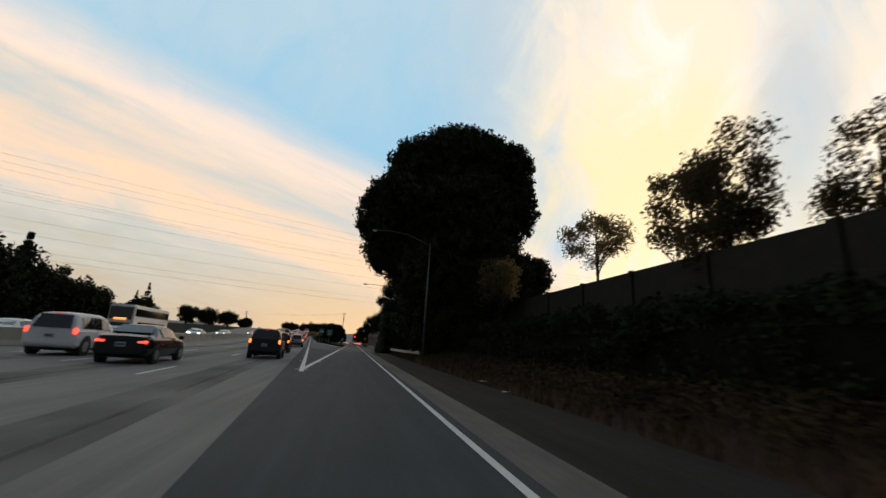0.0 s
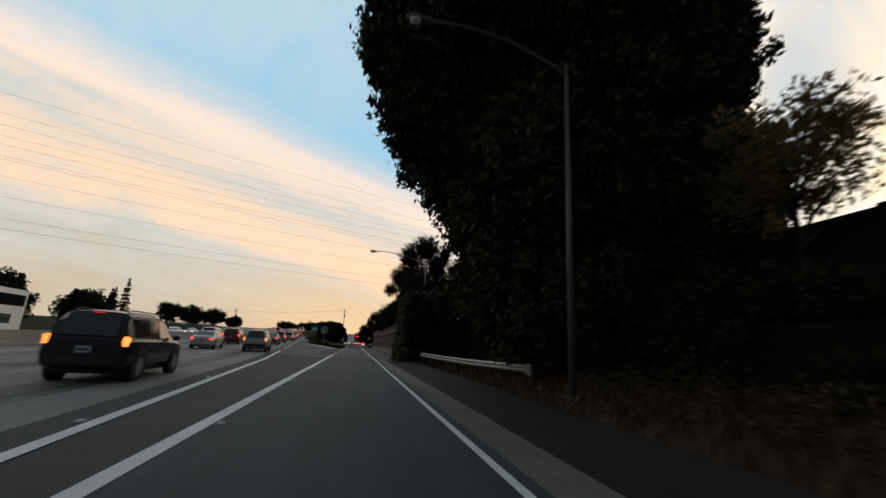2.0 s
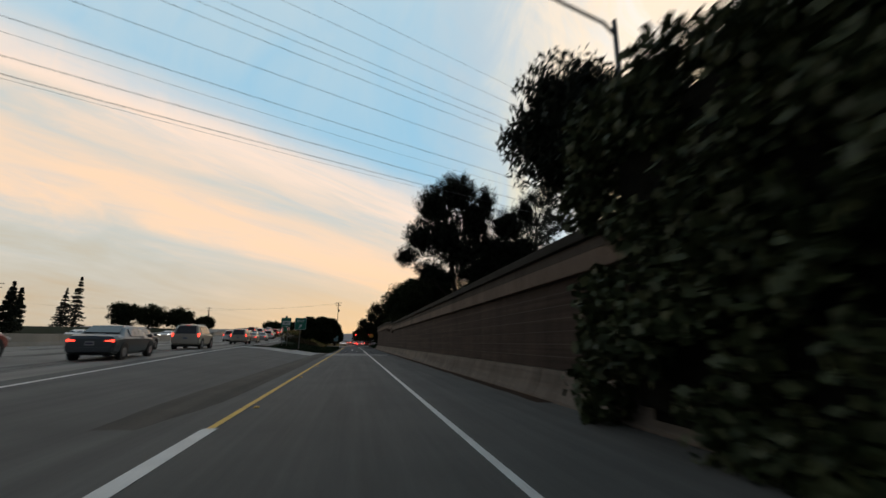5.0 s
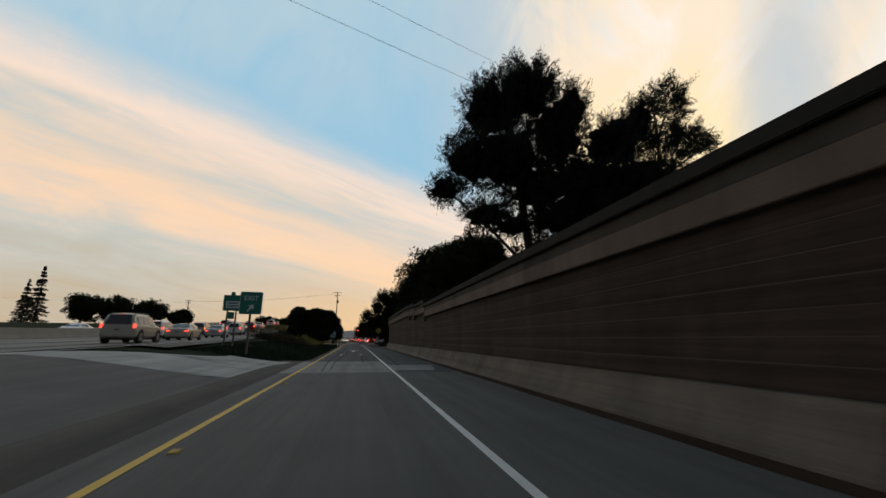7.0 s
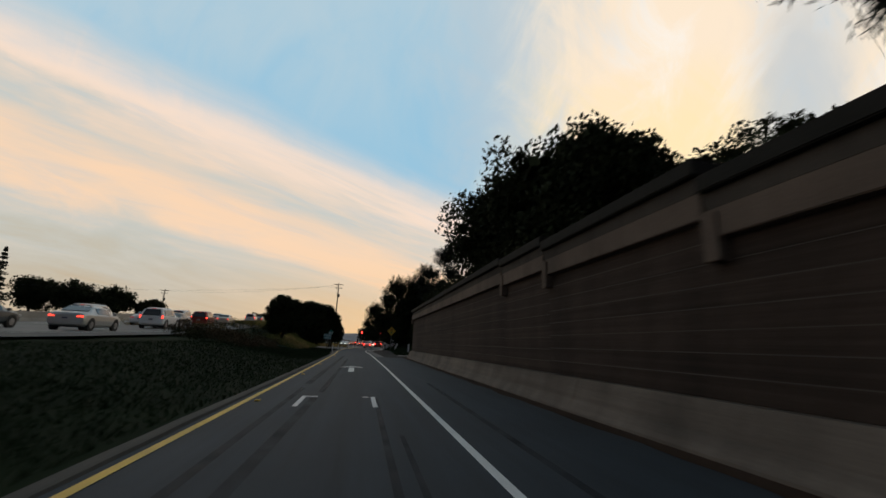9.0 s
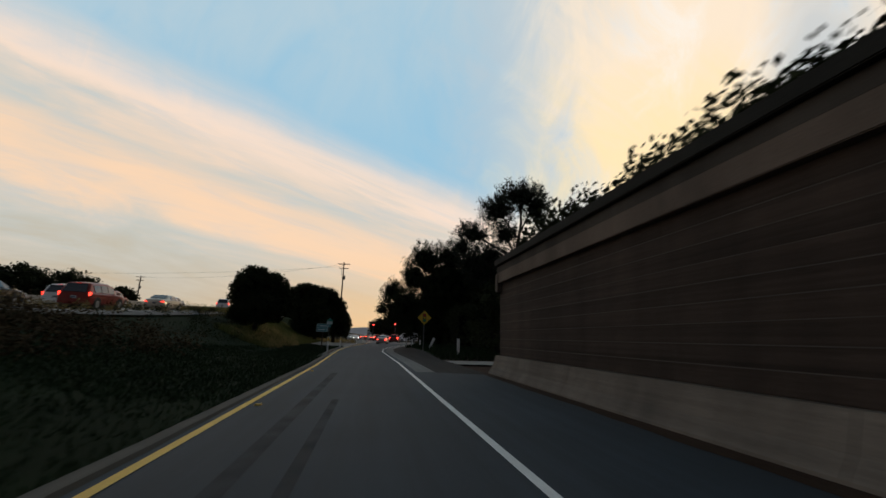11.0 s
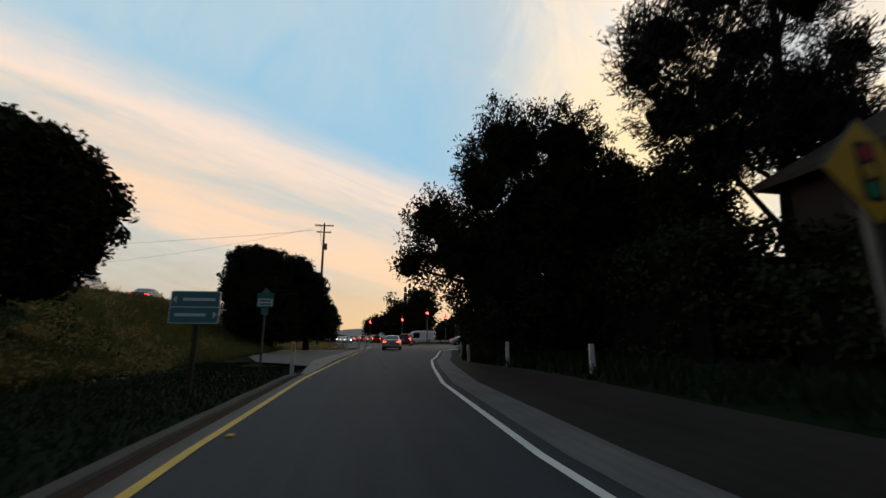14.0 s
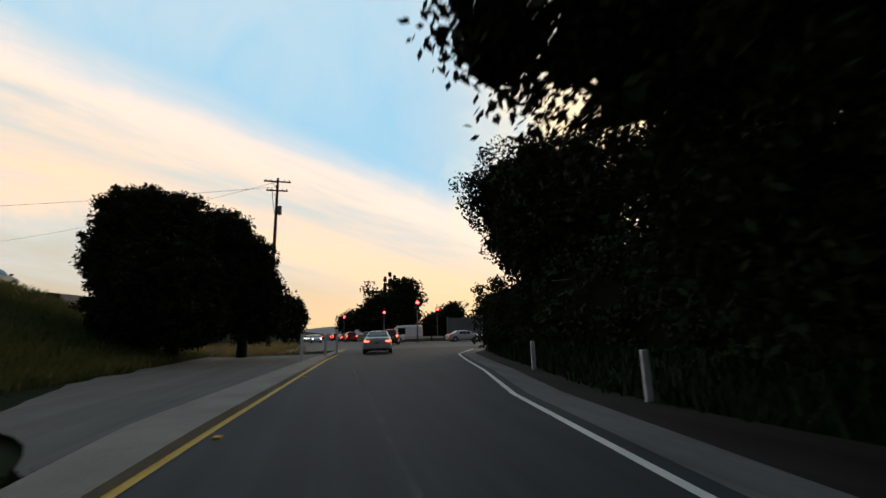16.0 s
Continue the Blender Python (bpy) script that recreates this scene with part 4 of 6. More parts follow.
def grass(name, label, spots, seed, height=0.25, material=None, width=0.03):
    """Blades over patches (x0, x1, y0, y1, count)."""
    rng = np.random.default_rng(seed)
    vs = []
    for x0, x1, y0, y1, n in spots:
        px = x0 + (x1 - x0) * rng.random(n)
        py = y0 + (y1 - y0) * rng.random(n)
        clear = np.array([a < left_x(b) - (0.36 if b < 158 else 0.9) or a > fog_x(min(b, 200)) + 1.7 or b < 60 for a, b in zip(px, py)])
        keep = clear & np.array([noise.noise((a * 0.35, b * 0.35, seed)) > -0.8 for a, b in zip(px, py)])
        px, py = px[keep], py[keep]
        pz = np.array([land_z(a, b) for a, b in zip(px, py)]) - 0.06
        h = height * (0.5 + rng.random(len(px)))
        an = rng.random(len(px)) * math.tau
        dx, dy = np.cos(an) * width, np.sin(an) * width
        lx, ly = rng.normal(size=(2, len(px))) * 0.35 * h
        vs.append(np.stack([np.stack([px - dx, py - dy, pz], 1), np.stack([px + dx, py + dy, pz], 1),
                            np.stack([px + lx + dx * 0.3, py + ly + dy * 0.3, pz + h], 1), np.stack([px + lx - dx * 0.3, py + ly - dy * 0.3, pz + h], 1)], 1).reshape(-1, 3))
    v = np.concatenate(vs)
    ob = link_mesh(name, raw_mesh(name, v, np.arange(len(v)).reshape(-1, 4)), material or GRASS)
    return tagged(ob, label, "grass", kind="stuff")


# the great tree beside the start of the exit, and the dark growth round it
lobed_tree(9.3, 37.0, [(0.3, 0.5, 22.4, 5.9, 4.1), (-3.9, 0, 20.4, 4.3, 3.6), (5.0, 0, 21.6, 4.1, 4.0), (-5.5, -0.5, 16.1, 4.7, 3.8), (0.2, -1, 16.0, 6.3, 4.8), (5.6, 0, 17.0, 3.9, 4.8), (-7.4, 0, 14.1, 3.4, 3.4), (-7.6, 0, 11.3, 2.1, 2.4), (-7.9, 0, 9.5, 1.1, 1.3), (1.2, 0, 11.8, 6.3, 3.8), (-2.3, 0, 9.1, 4.8, 4.0), (3.8, 0.5, 9.1, 5.8, 4.2), (-1.3, 1, 4.3, 4.5, 3.8), (5.4, 1.5, 4.6, 6.4, 3.7), (9.1, 1.5, 9.8, 2.8, 2.5)],
           "huge dark evergreen tree with a dense rounded crown", 3, size=0.36, per=38, tuft=0.62, pitch=1.05, upward=0.1, droop=0.35, trunk_r=0.8, material=LEAF_GREAT, core=0.82, deep=0.8, fill=0.8, shrink=0.9)

lobed_tree(8.5, 42.0, [(-3.5, 0, 11.2, 3.8, 2.8), (-2.6, 0, 7.9, 2.6, 2.0), (0.5, 0.5, 12.5, 5.0, 4.0), (-1.0, 0, 5.0, 3.0, 2.4), (3.0, 1, 7.0, 4.0, 3.0)],
           "dark evergreen tree close behind the great crown", 4, size=0.3, per=46, tuft=0.6, pitch=1.15, droop=0.3, trunk_r=0.4, core=0.8, fill=0.75, stray=0.2, material=LEAF_GREAT)
tree(15.2, 49.2, 12, 2.4, 1.9, 10.2, "thin drooping tree over the ivy bank", 18, clumps=34, per=40, size=0.42, spread=0.7, droop=0.5, trunk_r=0.16, fine=0.75, inner=0)
tree(17.5, 40.5, 12, 3.8, 4.8, 6.6, "dark bushy roadside tree", 5, clumps=110, per=55, size=0.45, spread=1.1, droop=0.2, trunk_r=0.28, fine=0.8)
tree(12.3, 31, 9, 2.3, 2.6, 7.0, "thin roadside tree with sparse branches", 6, clumps=46, per=40, size=0.36, spread=0.7, shell=0.3, trunk_r=0.16, material=LEAF_OLIVE, inner=0, fine=0.7)
tree(18.6, 25.0, 12, 3.4, 2.7, 9.6, "pale sparse young tree above the sound wall", 7, clumps=60, per=36, size=0.36, spread=0.7, shell=0.3, trunk_r=0.16, material=LEAF_OLIVE, inner=0, fine=0.7)
tree(17.6, 14, 11, 2.6, 3.6, 8.0, "dark feathery tree above the sound wall", 8, material=LEAF_FEATHER, clumps=60, per=45, size=0.34, spread=0.8, droop=0.3, trunk_r=0.2, inner=0, fine=0.75)
tree(15.3, 9.6, 11, 2.1, 3.6, 7.2, "dark feathery tree above the sound wall", 9, material=LEAF_FEATHER, clumps=60, per=45, size=0.34, spread=0.8, droop=0.3, trunk_r=0.2, inner=0, fine=0.75)
tree(20.5, 7.0, 12, 2.6, 4.0, 8.0, "dark feathery tree above the sound wall", 10, material=LEAF_FEATHER, clumps=60, per=45, size=0.34, spread=0.8, trunk_r=0.2, inner=0, fine=0.75)
tree(22, 1.0, 12, 3.0, 4.0, 8.0, "dark feathery tree above the sound wall", 11, clumps=60, per=45, size=0.45, spread=0.8, trunk_r=0.2, inner=0)
hedge("ivy_hedge", "tall dark ivy-covered bank behind the guardrail", [(8.8, 12.5, -10, 34, 2.6), (9.0, 13.5, 30, 44, 3.0), (9.0, 13.5, 43, 62, 7.1)], 12, per=46, size=0.18, density=1.5, spread=0.5, material=LEAF)
hedge("ivy_bush", "big leafy ivy bush swallowing the end of the wall", [(3.7, 8.6, 57.5, 63.5, 5.9)], 13, per=100, size=0.19, density=2.6, spread=0.45)
hedge("ivy_skirt", "low ivy creeping at the foot of the bush", [(3.0, 6.0, 55.8, 58.5, 0.7)], 14, per=60, size=0.18, density=2.0, spread=0.4)
tree(5.9, 66.4, 10, 2.2, 2.1, 7.2, "dark tufted pine rising over the wall end", 15, clumps=80, per=55, size=0.42, spread=0.7, trunk_r=0.2, fine=0.75, narrow=0.28, material=LEAF_PINE, droop=-0.3)
tree(20.8, 62, 17, 2.2, 2.4, 15.0, "dark tree behind the ivy bank", 16, clumps=90, per=55, size=0.4, spread=0.8, trunk_r=0.25, fine=0.75)
tree(16.6, 62, 13, 1.2, 1.2, 11.2, "small dark tree behind the ivy bank", 17, clumps=30, per=45, size=0.4, spread=0.6, trunk_r=0.14, fine=0.75)

# over the block wall
lobed_tree(14.0, 113, [(-0.3, 0, 23.0, 3.2, 3.4), (-3.7, 0, 20.9, 2.7, 3.4), (-5.4, 0, 15.9, 2.6, 2.6), (-2.1, 0, 16.5, 3.6, 3.6), (2.5, 0, 19.2, 2.8, 4.3), (4.2, 0, 22.2, 1.5, 2.9), (-7.6, 0, 13.2, 1.7, 1.2), (0.6, 0, 13.9, 3.4, 2.5), (4.1, 0, 15.0, 2.5, 2.5), (-4.2, 0, 11.3, 2.3, 1.4), (-2.0, 0, 10.4, 2.0, 0.9), (1.5, 0, 11.2, 2.4, 1.2)],
           "broad dark pine with tufted branches over the wall", 28, size=0.34, per=36, tuft=0.42, pitch=1.45, stretch=2.0, upward=0.55, narrow=0.16, along=0.5, material=LEAF_PINE, trunk_r=0.42, core=0.6, fill=0.55, stray=0.2)
lobed_tree(25.4, 112, [(2.4, 0, 23.2, 2.0, 2.8), (0.6, 0, 18.4, 2.7, 2.6), (3.8, 0, 19.6, 2.1, 1.8), (5.9, 0, 19.5, 1.0, 0.9), (0.3, 0, 23.2, 1.1, 1.1)],
           "tall dark pine with open tufted branches over the wall", 21, size=0.34, per=44, tuft=0.42, pitch=1.45, stretch=2.0, upward=0.55, narrow=0.16, along=0.5, material=LEAF_PINE, trunk_r=0.3, core=0, fill=0.3, stray=0.2)
lobed_tree(20.0, 112.5, [(1.4, -0.5, 18.4, 2.8, 3.0), (3.0, -0.5, 15.1, 3.5, 2.1), (-0.3, -0.5, 14.8, 2.9, 2.2), (4.2, -0.5, 21.0, 1.6, 2.1), (-1.5, 0.5, 12, 3.2, 2.6), (2.0, 0.5, 13, 3.5, 2.8), (-0.5, 0.5, 9, 3.0, 2.2), (4.0, 1, 10, 3.5, 3.0), (8.5, 0.5, 13, 3.5, 4.0)],
           "dark pine with tufted branches between two taller ones", 27, size=0.34, per=30, tuft=0.42, pitch=1.45, stretch=2.0, upward=0.55, narrow=0.16, along=0.5, material=LEAF_PINE, trunk_r=0.3, core=0.62, fill=0.5, stray=0.2)
tree(8.6, 123, 12, 4.4, 3.8, 7.6, "round dark tree behind the wall", 22, clumps=130, per=60, size=0.4, spread=0.85, trunk_r=0.25, fine=0.8)
tree(13.0, 127.5, 16, 5.0, 4.8, 10.0, "round dark tree behind the wall", 23, clumps=150, per=60, size=0.42, spread=0.9, trunk_r=0.3, fine=0.8)
tree(21, 125, 15, 5.0, 4.6, 9.4, "dark leafy tree behind the wall", 24, clumps=130, per=60, size=0.42, spread=0.9, trunk_r=0.3, fine=0.8)
tree(8.4, 131, 12, 3.8, 4.6, 8.2, "dark leafy tree leaning over the wall", 25, clumps=120, per=60, size=0.4, spread=0.85, trunk_r=0.25, fine=0.8)
tree(13, 139, 9, 3.8, 3.2, 6.0, "dark leafy tree behind the wall", 26, clumps=90, per=60, size=0.4, spread=0.9, trunk_r=0.25, fine=0.8)

hedge("wall_top_ivy", "dark ivy and brush along the top of the wall", [(5.8, 8.2, 112, 120, 4.7), (5.7, 8.6, 119, 147, 5.8)], 29, per=44, size=0.17, density=2.4, spread=0.55, material=LEAF)

# past the wall, round the house
lobed_tree(14.9, 175, [(1.5, 0, 18.1, 2.9, 1.7), (-1.3, 0, 16.1, 2.1, 1.8), (3.3, 0, 16.8, 1.8, 2.1), (-4.4, 0, 13.0, 1.9, 1.4), (5.2, 0, 13.8, 1.4, 1.2), (2.2, 0, 11.5, 2.1, 1.3), (-2.2, 0, 10.7, 1.9, 1.4), (-4.3, 0, 9.6, 1.7, 1.8), (-0.5, 0, 13.3, 1.6, 1.3), (-5.5, 0, 11.4, 1.1, 1.4), (1.0, 0, 9.5, 2.4, 1.6), (3.8, 0, 10.4, 1.8, 1.4), (-2.5, 0, 8.4, 2.0, 1.6)],
           "tall dark pine with an open rounded crown", 30, size=0.34, per=30, tuft=0.42, pitch=1.2, stretch=2.0, upward=0.55, narrow=0.16, along=0.5, material=LEAF_PINE, trunk_r=0.32, core=0.45, fill=0.4, stray=0.2)
lobed_tree(8.0, 181, [(-1.8, 0, 10.8, 2.3, 2.3), (1.2, 0, 11.1, 2.2, 2.3), (-3.3, 0, 8.6, 1.8, 2.2), (-0.5, 0, 7.3, 3.3, 3.0), (-5.9, 0, 6.6, 1.3, 1.6), (-7.0, 0, 4.4, 0.8, 0.8), (-4.6, 0, 5.2, 2.5, 2.1), (-1.7, 0, 2.8, 3.9, 2.1), (2.3, 0, 7.8, 2.3, 3.4), (1.4, 0, 3.6, 3.3, 2.5)],
           "dark dense roadside tree leaning over the verge", 31, size=0.17, per=60, tuft=0.5, pitch=1.2, stretch=1.3, upward=0.2, trunk_r=0.3, core=0.5, fill=0.35, stray=0.3)
tree(13.8, 186, 15, 4.4, 5.4, 9.0, "dark roadside tree with an open leafy crown", 32, clumps=120, per=60, size=0.34, spread=0.75, trunk_r=0.28, fine=0.75, inner=0.2, shell=0.3)
tree(10.3, 196, 12, 3.8, 5.2, 6.4, "dark drooping roadside tree over the bend", 33, clumps=170, per=65, size=0.42, spread=0.8, droop=0.4, trunk_r=0.28, fine=0.75, inner=1.0, bottom=-0.95)
tree(17, 192, 14, 5.0, 5.0, 8.2, "dark dense roadside tree", 34, clumps=130, per=60, size=0.42, spread=0.9, trunk_r=0.3, fine=0.8, inner=1.0)
tree(12.2, 203, 16, 4.4, 6.2, 9.8, "dark dense tree past the bend", 35, clumps=150, per=60, size=0.42, spread=0.9, trunk_r=0.3, fine=0.8, inner=1.0, bottom=-0.95)
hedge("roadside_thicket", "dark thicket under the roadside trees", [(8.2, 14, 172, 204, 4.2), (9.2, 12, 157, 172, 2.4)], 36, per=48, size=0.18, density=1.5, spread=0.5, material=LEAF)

tree(13.8, 180, 10, 4.2, 4.6, 6.0, "dark bushy tree past the house", 39, clumps=130, per=60, size=0.36, spread=0.8, trunk_r=0.2, bottom=-0.95, fine=0.75, inner=1.0)
tree(11.0, 163.6, 8, 2.3, 2.4, 3.8, "dark bushy tree in front of the house", 37, clumps=120, per=60, size=0.36, spread=0.8, trunk_r=0.2, bottom=-0.95, fine=0.75, inner=1.0)
tree(11.5, 160, 8, 2.6, 2.8, 4.2, "dark bushy tree in front of the house", 38, clumps=100, per=60, size=0.36, spread=0.8, trunk_r=0.2, bottom=-0.95, fine=0.75, inner=1.0)

# left of the exit
lobed_tree(-12.0, 176, [(-0.6, 0, 6.5, 1.8, 1.6), (1.3, 0, 6.0, 1.7, 1.4), (-1.6, 0, 5.2, 1.2, 1.3), (0.9, 0, 4.3, 2.5, 1.2), (2.8, 0, 4.9, 1.0, 1.3), (-0.8, 0, 3.9, 1.5, 0.9), (0.2, 0, 3.4, 2.6, 1.1), (-1.2, 0, 3.0, 1.4, 0.9), (1.9, 0, 3.6, 1.3, 1.2)],
           "rounded dark tree on the grass slope", 40, size=0.22, per=46, tuft=0.42, pitch=1.1, upward=0.2, trunk_r=0.2, core=0.75, shrink=0.9, fill=0.8, stray=0.15)
lobed_tree(-9.2, 202.5, [(-2.3, 0, 8.0, 1.9, 1.6), (-0.7, 0, 7.6, 1.9, 1.7), (-3.1, 0, 6.0, 1.6, 1.8), (-0.9, 0, 4.4, 2.9, 2.7), (-2.1, 0, 2.8, 2.0, 1.7), (0.4, 0, 2.5, 2.2, 1.6)],
           "dense dark oak by the kerb", 41, size=0.22, per=46, tuft=0.42, pitch=1.1, upward=0.2, trunk_r=0.28, core=0.82, fill=0.8, stray=0.15)
lobed_tree(-6.6, 206.5, [(-1.2, -1.5, 7.7, 1.7, 1.5), (0.4, -1.5, 5.9, 1.5, 1.7), (-0.8, -1.5, 4.0, 2.5, 2.5), (1.2, -1.5, 3.3, 1.5, 2.2), (-2.0, -1.5, 5.8, 1.4, 1.8)],
           "dense dark oak by the kerb", 42, size=0.22, per=46, tuft=0.42, pitch=1.1, upward=0.2, trunk_r=0.28, core=0.82, fill=0.8, stray=0.15)


# ---- far trees, hills and the other side of the freeway ----
FAR_TREES = ((-40, 36, 13, 7, 49), (-43, 30, 12, 6.5, 50), (-39, 45, 11, 6, 51), (-46, 60, 11, 6, 52), (-50, 78, 10, 5.5, 53), (-56, 98, 9, 5.5, 54), (-62, 130, 9, 6, 55),
             (-88, 238, 10.0, 6.5, 56), (-77.5, 235, 9.4, 6.5, 57), (-67.5, 236, 8.6, 6.0, 58), (-59.5, 239, 5.0, 3.6, 59), (-34, 305, 6, 6, 60), (-48, 320, 7, 7, 61))
for x, y, h, r, seed in FAR_TREES:
    tree(x, y, h, r, h * 0.46, h * 0.5, "dark leafy tree beyond the freeway", seed, clumps=90, per=45, size=0.7, spread=1.4, trunk_r=0.35, bottom=-0.95, limbs=6)
for x, y, h, r, seed in ((-127, 278, 24, 4.2, 70), (-136, 285, 19, 4.0, 71), (-60, 108, 9.5, 1.8, 72), (-57, 118, 8, 1.6, 73), (-75, 165, 11, 2.2, 74), (-78, 172, 10, 2.0, 75), (-45, 60, 13, 2.4, 76)):
    conifer(x, y, h, r, "pointed dark conifer beyond the freeway", seed)
for x, y, h, r, seed in ((-16, 262, 9, 5, 80), (-24, 300, 9, 7, 81), (14, 268, 15.5, 4.6, 82), (25, 271, 8.5, 4, 83), (12, 292, 11, 6, 84), (35, 276, 8, 4, 85),
                         (44, 262, 9, 5, 86), (4, 330, 11, 6, 87), (-38, 360, 9, 8, 88), (56, 280, 10, 7, 89), (-9.0, 250, 8.5, 3.6, 94), (6.2, 263, 10, 3.6, 95),
                         (10.2, 266, 11, 4.0, 96), (19.5, 262, 5.5, 3.0, 97), (-13, 290, 10, 5, 99)):
    tree(x, y, h, r, h * 0.46, h * 0.5, "dark leafy tree past the junction", seed, clumps=80, per=45, size=0.7, spread=1.4, trunk_r=0.35, bottom=-0.95, limbs=6)
for x, y, h, seed in ((9.8, 272, 14.2, 91), (11.0, 272.5, 15.4, 92), (12.2, 273, 14.8, 93)):
    conifer(x, y, h, 0.9, "slim dark cypress past the junction", seed, base=0.02)


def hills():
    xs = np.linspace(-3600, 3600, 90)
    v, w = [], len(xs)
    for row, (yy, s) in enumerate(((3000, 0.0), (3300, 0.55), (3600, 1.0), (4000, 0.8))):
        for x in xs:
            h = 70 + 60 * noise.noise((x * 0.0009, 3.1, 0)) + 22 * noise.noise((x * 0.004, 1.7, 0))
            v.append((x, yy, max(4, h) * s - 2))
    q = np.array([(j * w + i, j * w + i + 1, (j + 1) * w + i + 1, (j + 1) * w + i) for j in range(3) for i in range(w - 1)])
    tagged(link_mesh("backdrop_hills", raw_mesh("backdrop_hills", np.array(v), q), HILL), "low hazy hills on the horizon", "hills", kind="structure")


hills()

grass("grass_island", "short dark green grass on the island between freeway and exit",
      [(-9.5, -3.0, 107, 118, 9000), (-10.5, -2.6, 118, 150, 20000), (-9.5, -2.6, 140, 181, 34000), (-14, -8, 150, 205, 6000), (-20, -9, 184, 206, 3000), (-9.5, -6.6, 181, 186, 3500), (-6.6, -3.4, 181, 182.6, 1200)], 100, 0.075, width=0.016)
grass("slope_grass", "long yellowing grass on the freeway embankment", [(-22, -8.6, 181, 207, 34000), (-13, -8.8, 168, 182, 6000)], 106, 0.34, SLOPE_GRASS)
grass("verge_grass", "rough dark grass along the right verge", [(4.2, 9, 157, 200, 9000)], 101, 0.28)
grass("dry_grass", "dry brown grass tufts in the roadside dirt", [(4.6, 8.4, -8, 56, 5200)], 102, 0.3, DRY_GRASS)
LITTER = ((5.2, 12.6, 0.5, 0.22, 20), (4.75, 8.5, 0.42, 0.16, -30), (7.4, 16.5, 0.35, 0.15, 10))


def scrap(x, y, w, d, turn):
    """A crumpled pale scrap lying on the dirt."""
    bm = bmesh.new()
    bmesh.ops.create_grid(bm, x_segments=4, y_segments=3, size=0.5)
    for v in bm.verts:
        v.co = Vector((v.co.x * w, v.co.y * d, 0.03 + 0.03 * noise.noise(v.co * 4 + Vector((x, y, 0)))))
    bmesh.ops.solidify(bm, geom=bm.faces[:], thickness=0.004)
    ob = part("litter_scrap", bm, WHITE_POST)
    ob.matrix_world = pose(x, y, land_z(x, y) + 0.0, 0, 0, turn)
    tagged(ob, "pale crumpled scrap of litter on brown dirt", "litter", "roadside litter")


for x, y, w, d, turn in LITTER:
    scrap(x, y, w, d, turn)
shrubs("roadside_brush", "dry brown brush and weeds on the roadside dirt", [(5.6, 9.2, -6, 34, 420), (7.2, 9.4, -6, 50, 300)], 108, 0.13, 40, 0.42, DRY_BRUSH, 0.25)
shrubs("slope_shrubs", "scrubby green and pale shrubs on the freeway embankment",
       [(-12, -8.2, 168, 184, 130), (-16, -9.4, 180, 192, 70), (-26, -15, 150, 206, 260)], 103)
shrubs("slope_weeds", "dark weedy growth on the freeway embankment", [(-20, -9.6, 160, 184, 130), (-13, -10, 138, 150, 60)], 105, 0.14, 40, 0.45, LEAF)
shrubs("corner_shrubs", "low dry shrubs and weeds at the street corner", [(-9, -3.0, 207, 212, 70), (-16, -5.2, 211, 236, 260), (5.5, 18, 239, 246, 120)], 107)
shrubs("gore_shrubs", "brown dry shrubs at the end of the grass island", [(-14, -10.5, 140, 150, 110), (-11.5, -8.0, 140, 153, 130)], 104, 0.12, 44, 0.5, DRY_BRUSH, 0.35)


# ---- street furniture ----
def street_lamp(x, y, height, arm, label):
    g = land_z(x, y)
    root = thing("street_lamp", label, "street lamp", pose(x, y, g), "street lamps")
    part("base_plate", box((0, 0, 0.03), (0.4, 0.4, 0.06), bevel=0.01), STEEL, root)
    part("pole", tube([(0, 0, 0), (0, 0, height * 0.5), (0, 0, height)], [0.11, 0.09, 0.065], 12), STEEL, root, smooth=True)
    pts = [(0, 0, height - 0.5), (-0.35, 0, height - 0.15), (-arm * 0.45, 0, height + 0.55), (-arm * 0.78, 0, height + 0.72), (-arm, 0, height + 0.68)]
    part("arm", tube(pts, [0.05, 0.048, 0.042, 0.036, 0.034], 10), STEEL, root, smooth=True)
    head = bmesh.new()
    bmesh.ops.create_uvsphere(head, u_segments=16, v_segments=10, radius=1.0)
    bmesh.ops.transform(head, matrix=Matrix.Translation((-arm - 0.32, 0, height + 0.66)) @ Matrix.Diagonal((0.42, 0.17, 0.1, 1)), verts=head.verts)
    hd = part("lamp_head", head, STEEL, root, "oval grey luminaire", smooth=True)
    lens = bmesh.new()
    bmesh.ops.create_uvsphere(lens, u_segments=12, v_segments=8, radius=1.0)
    bmesh.ops.transform(lens, matrix=Matrix.Translation((-arm - 0.42, 0, height + 0.58)) @ Matrix.Diagonal((0.2, 0.13, 0.1, 1)), verts=lens.verts)
    part("lens", lens, WHITE_SIGN, hd, "pale glass lens", smooth=True)


street_lamp(5.92, 32.9, 11.0, 4.9, "tall grey steel street lamp with a curved arm")
street_lamp(6.5, 65.4, 10.4, 5.5, "tall grey steel street lamp behind the ivy bush")
street_lamp(-9.5, 262, 10, 3.5, "tall grey steel street lamp past the junction")
street_lamp(33, 262, 10, 3.5, "tall grey steel street lamp past the junction")


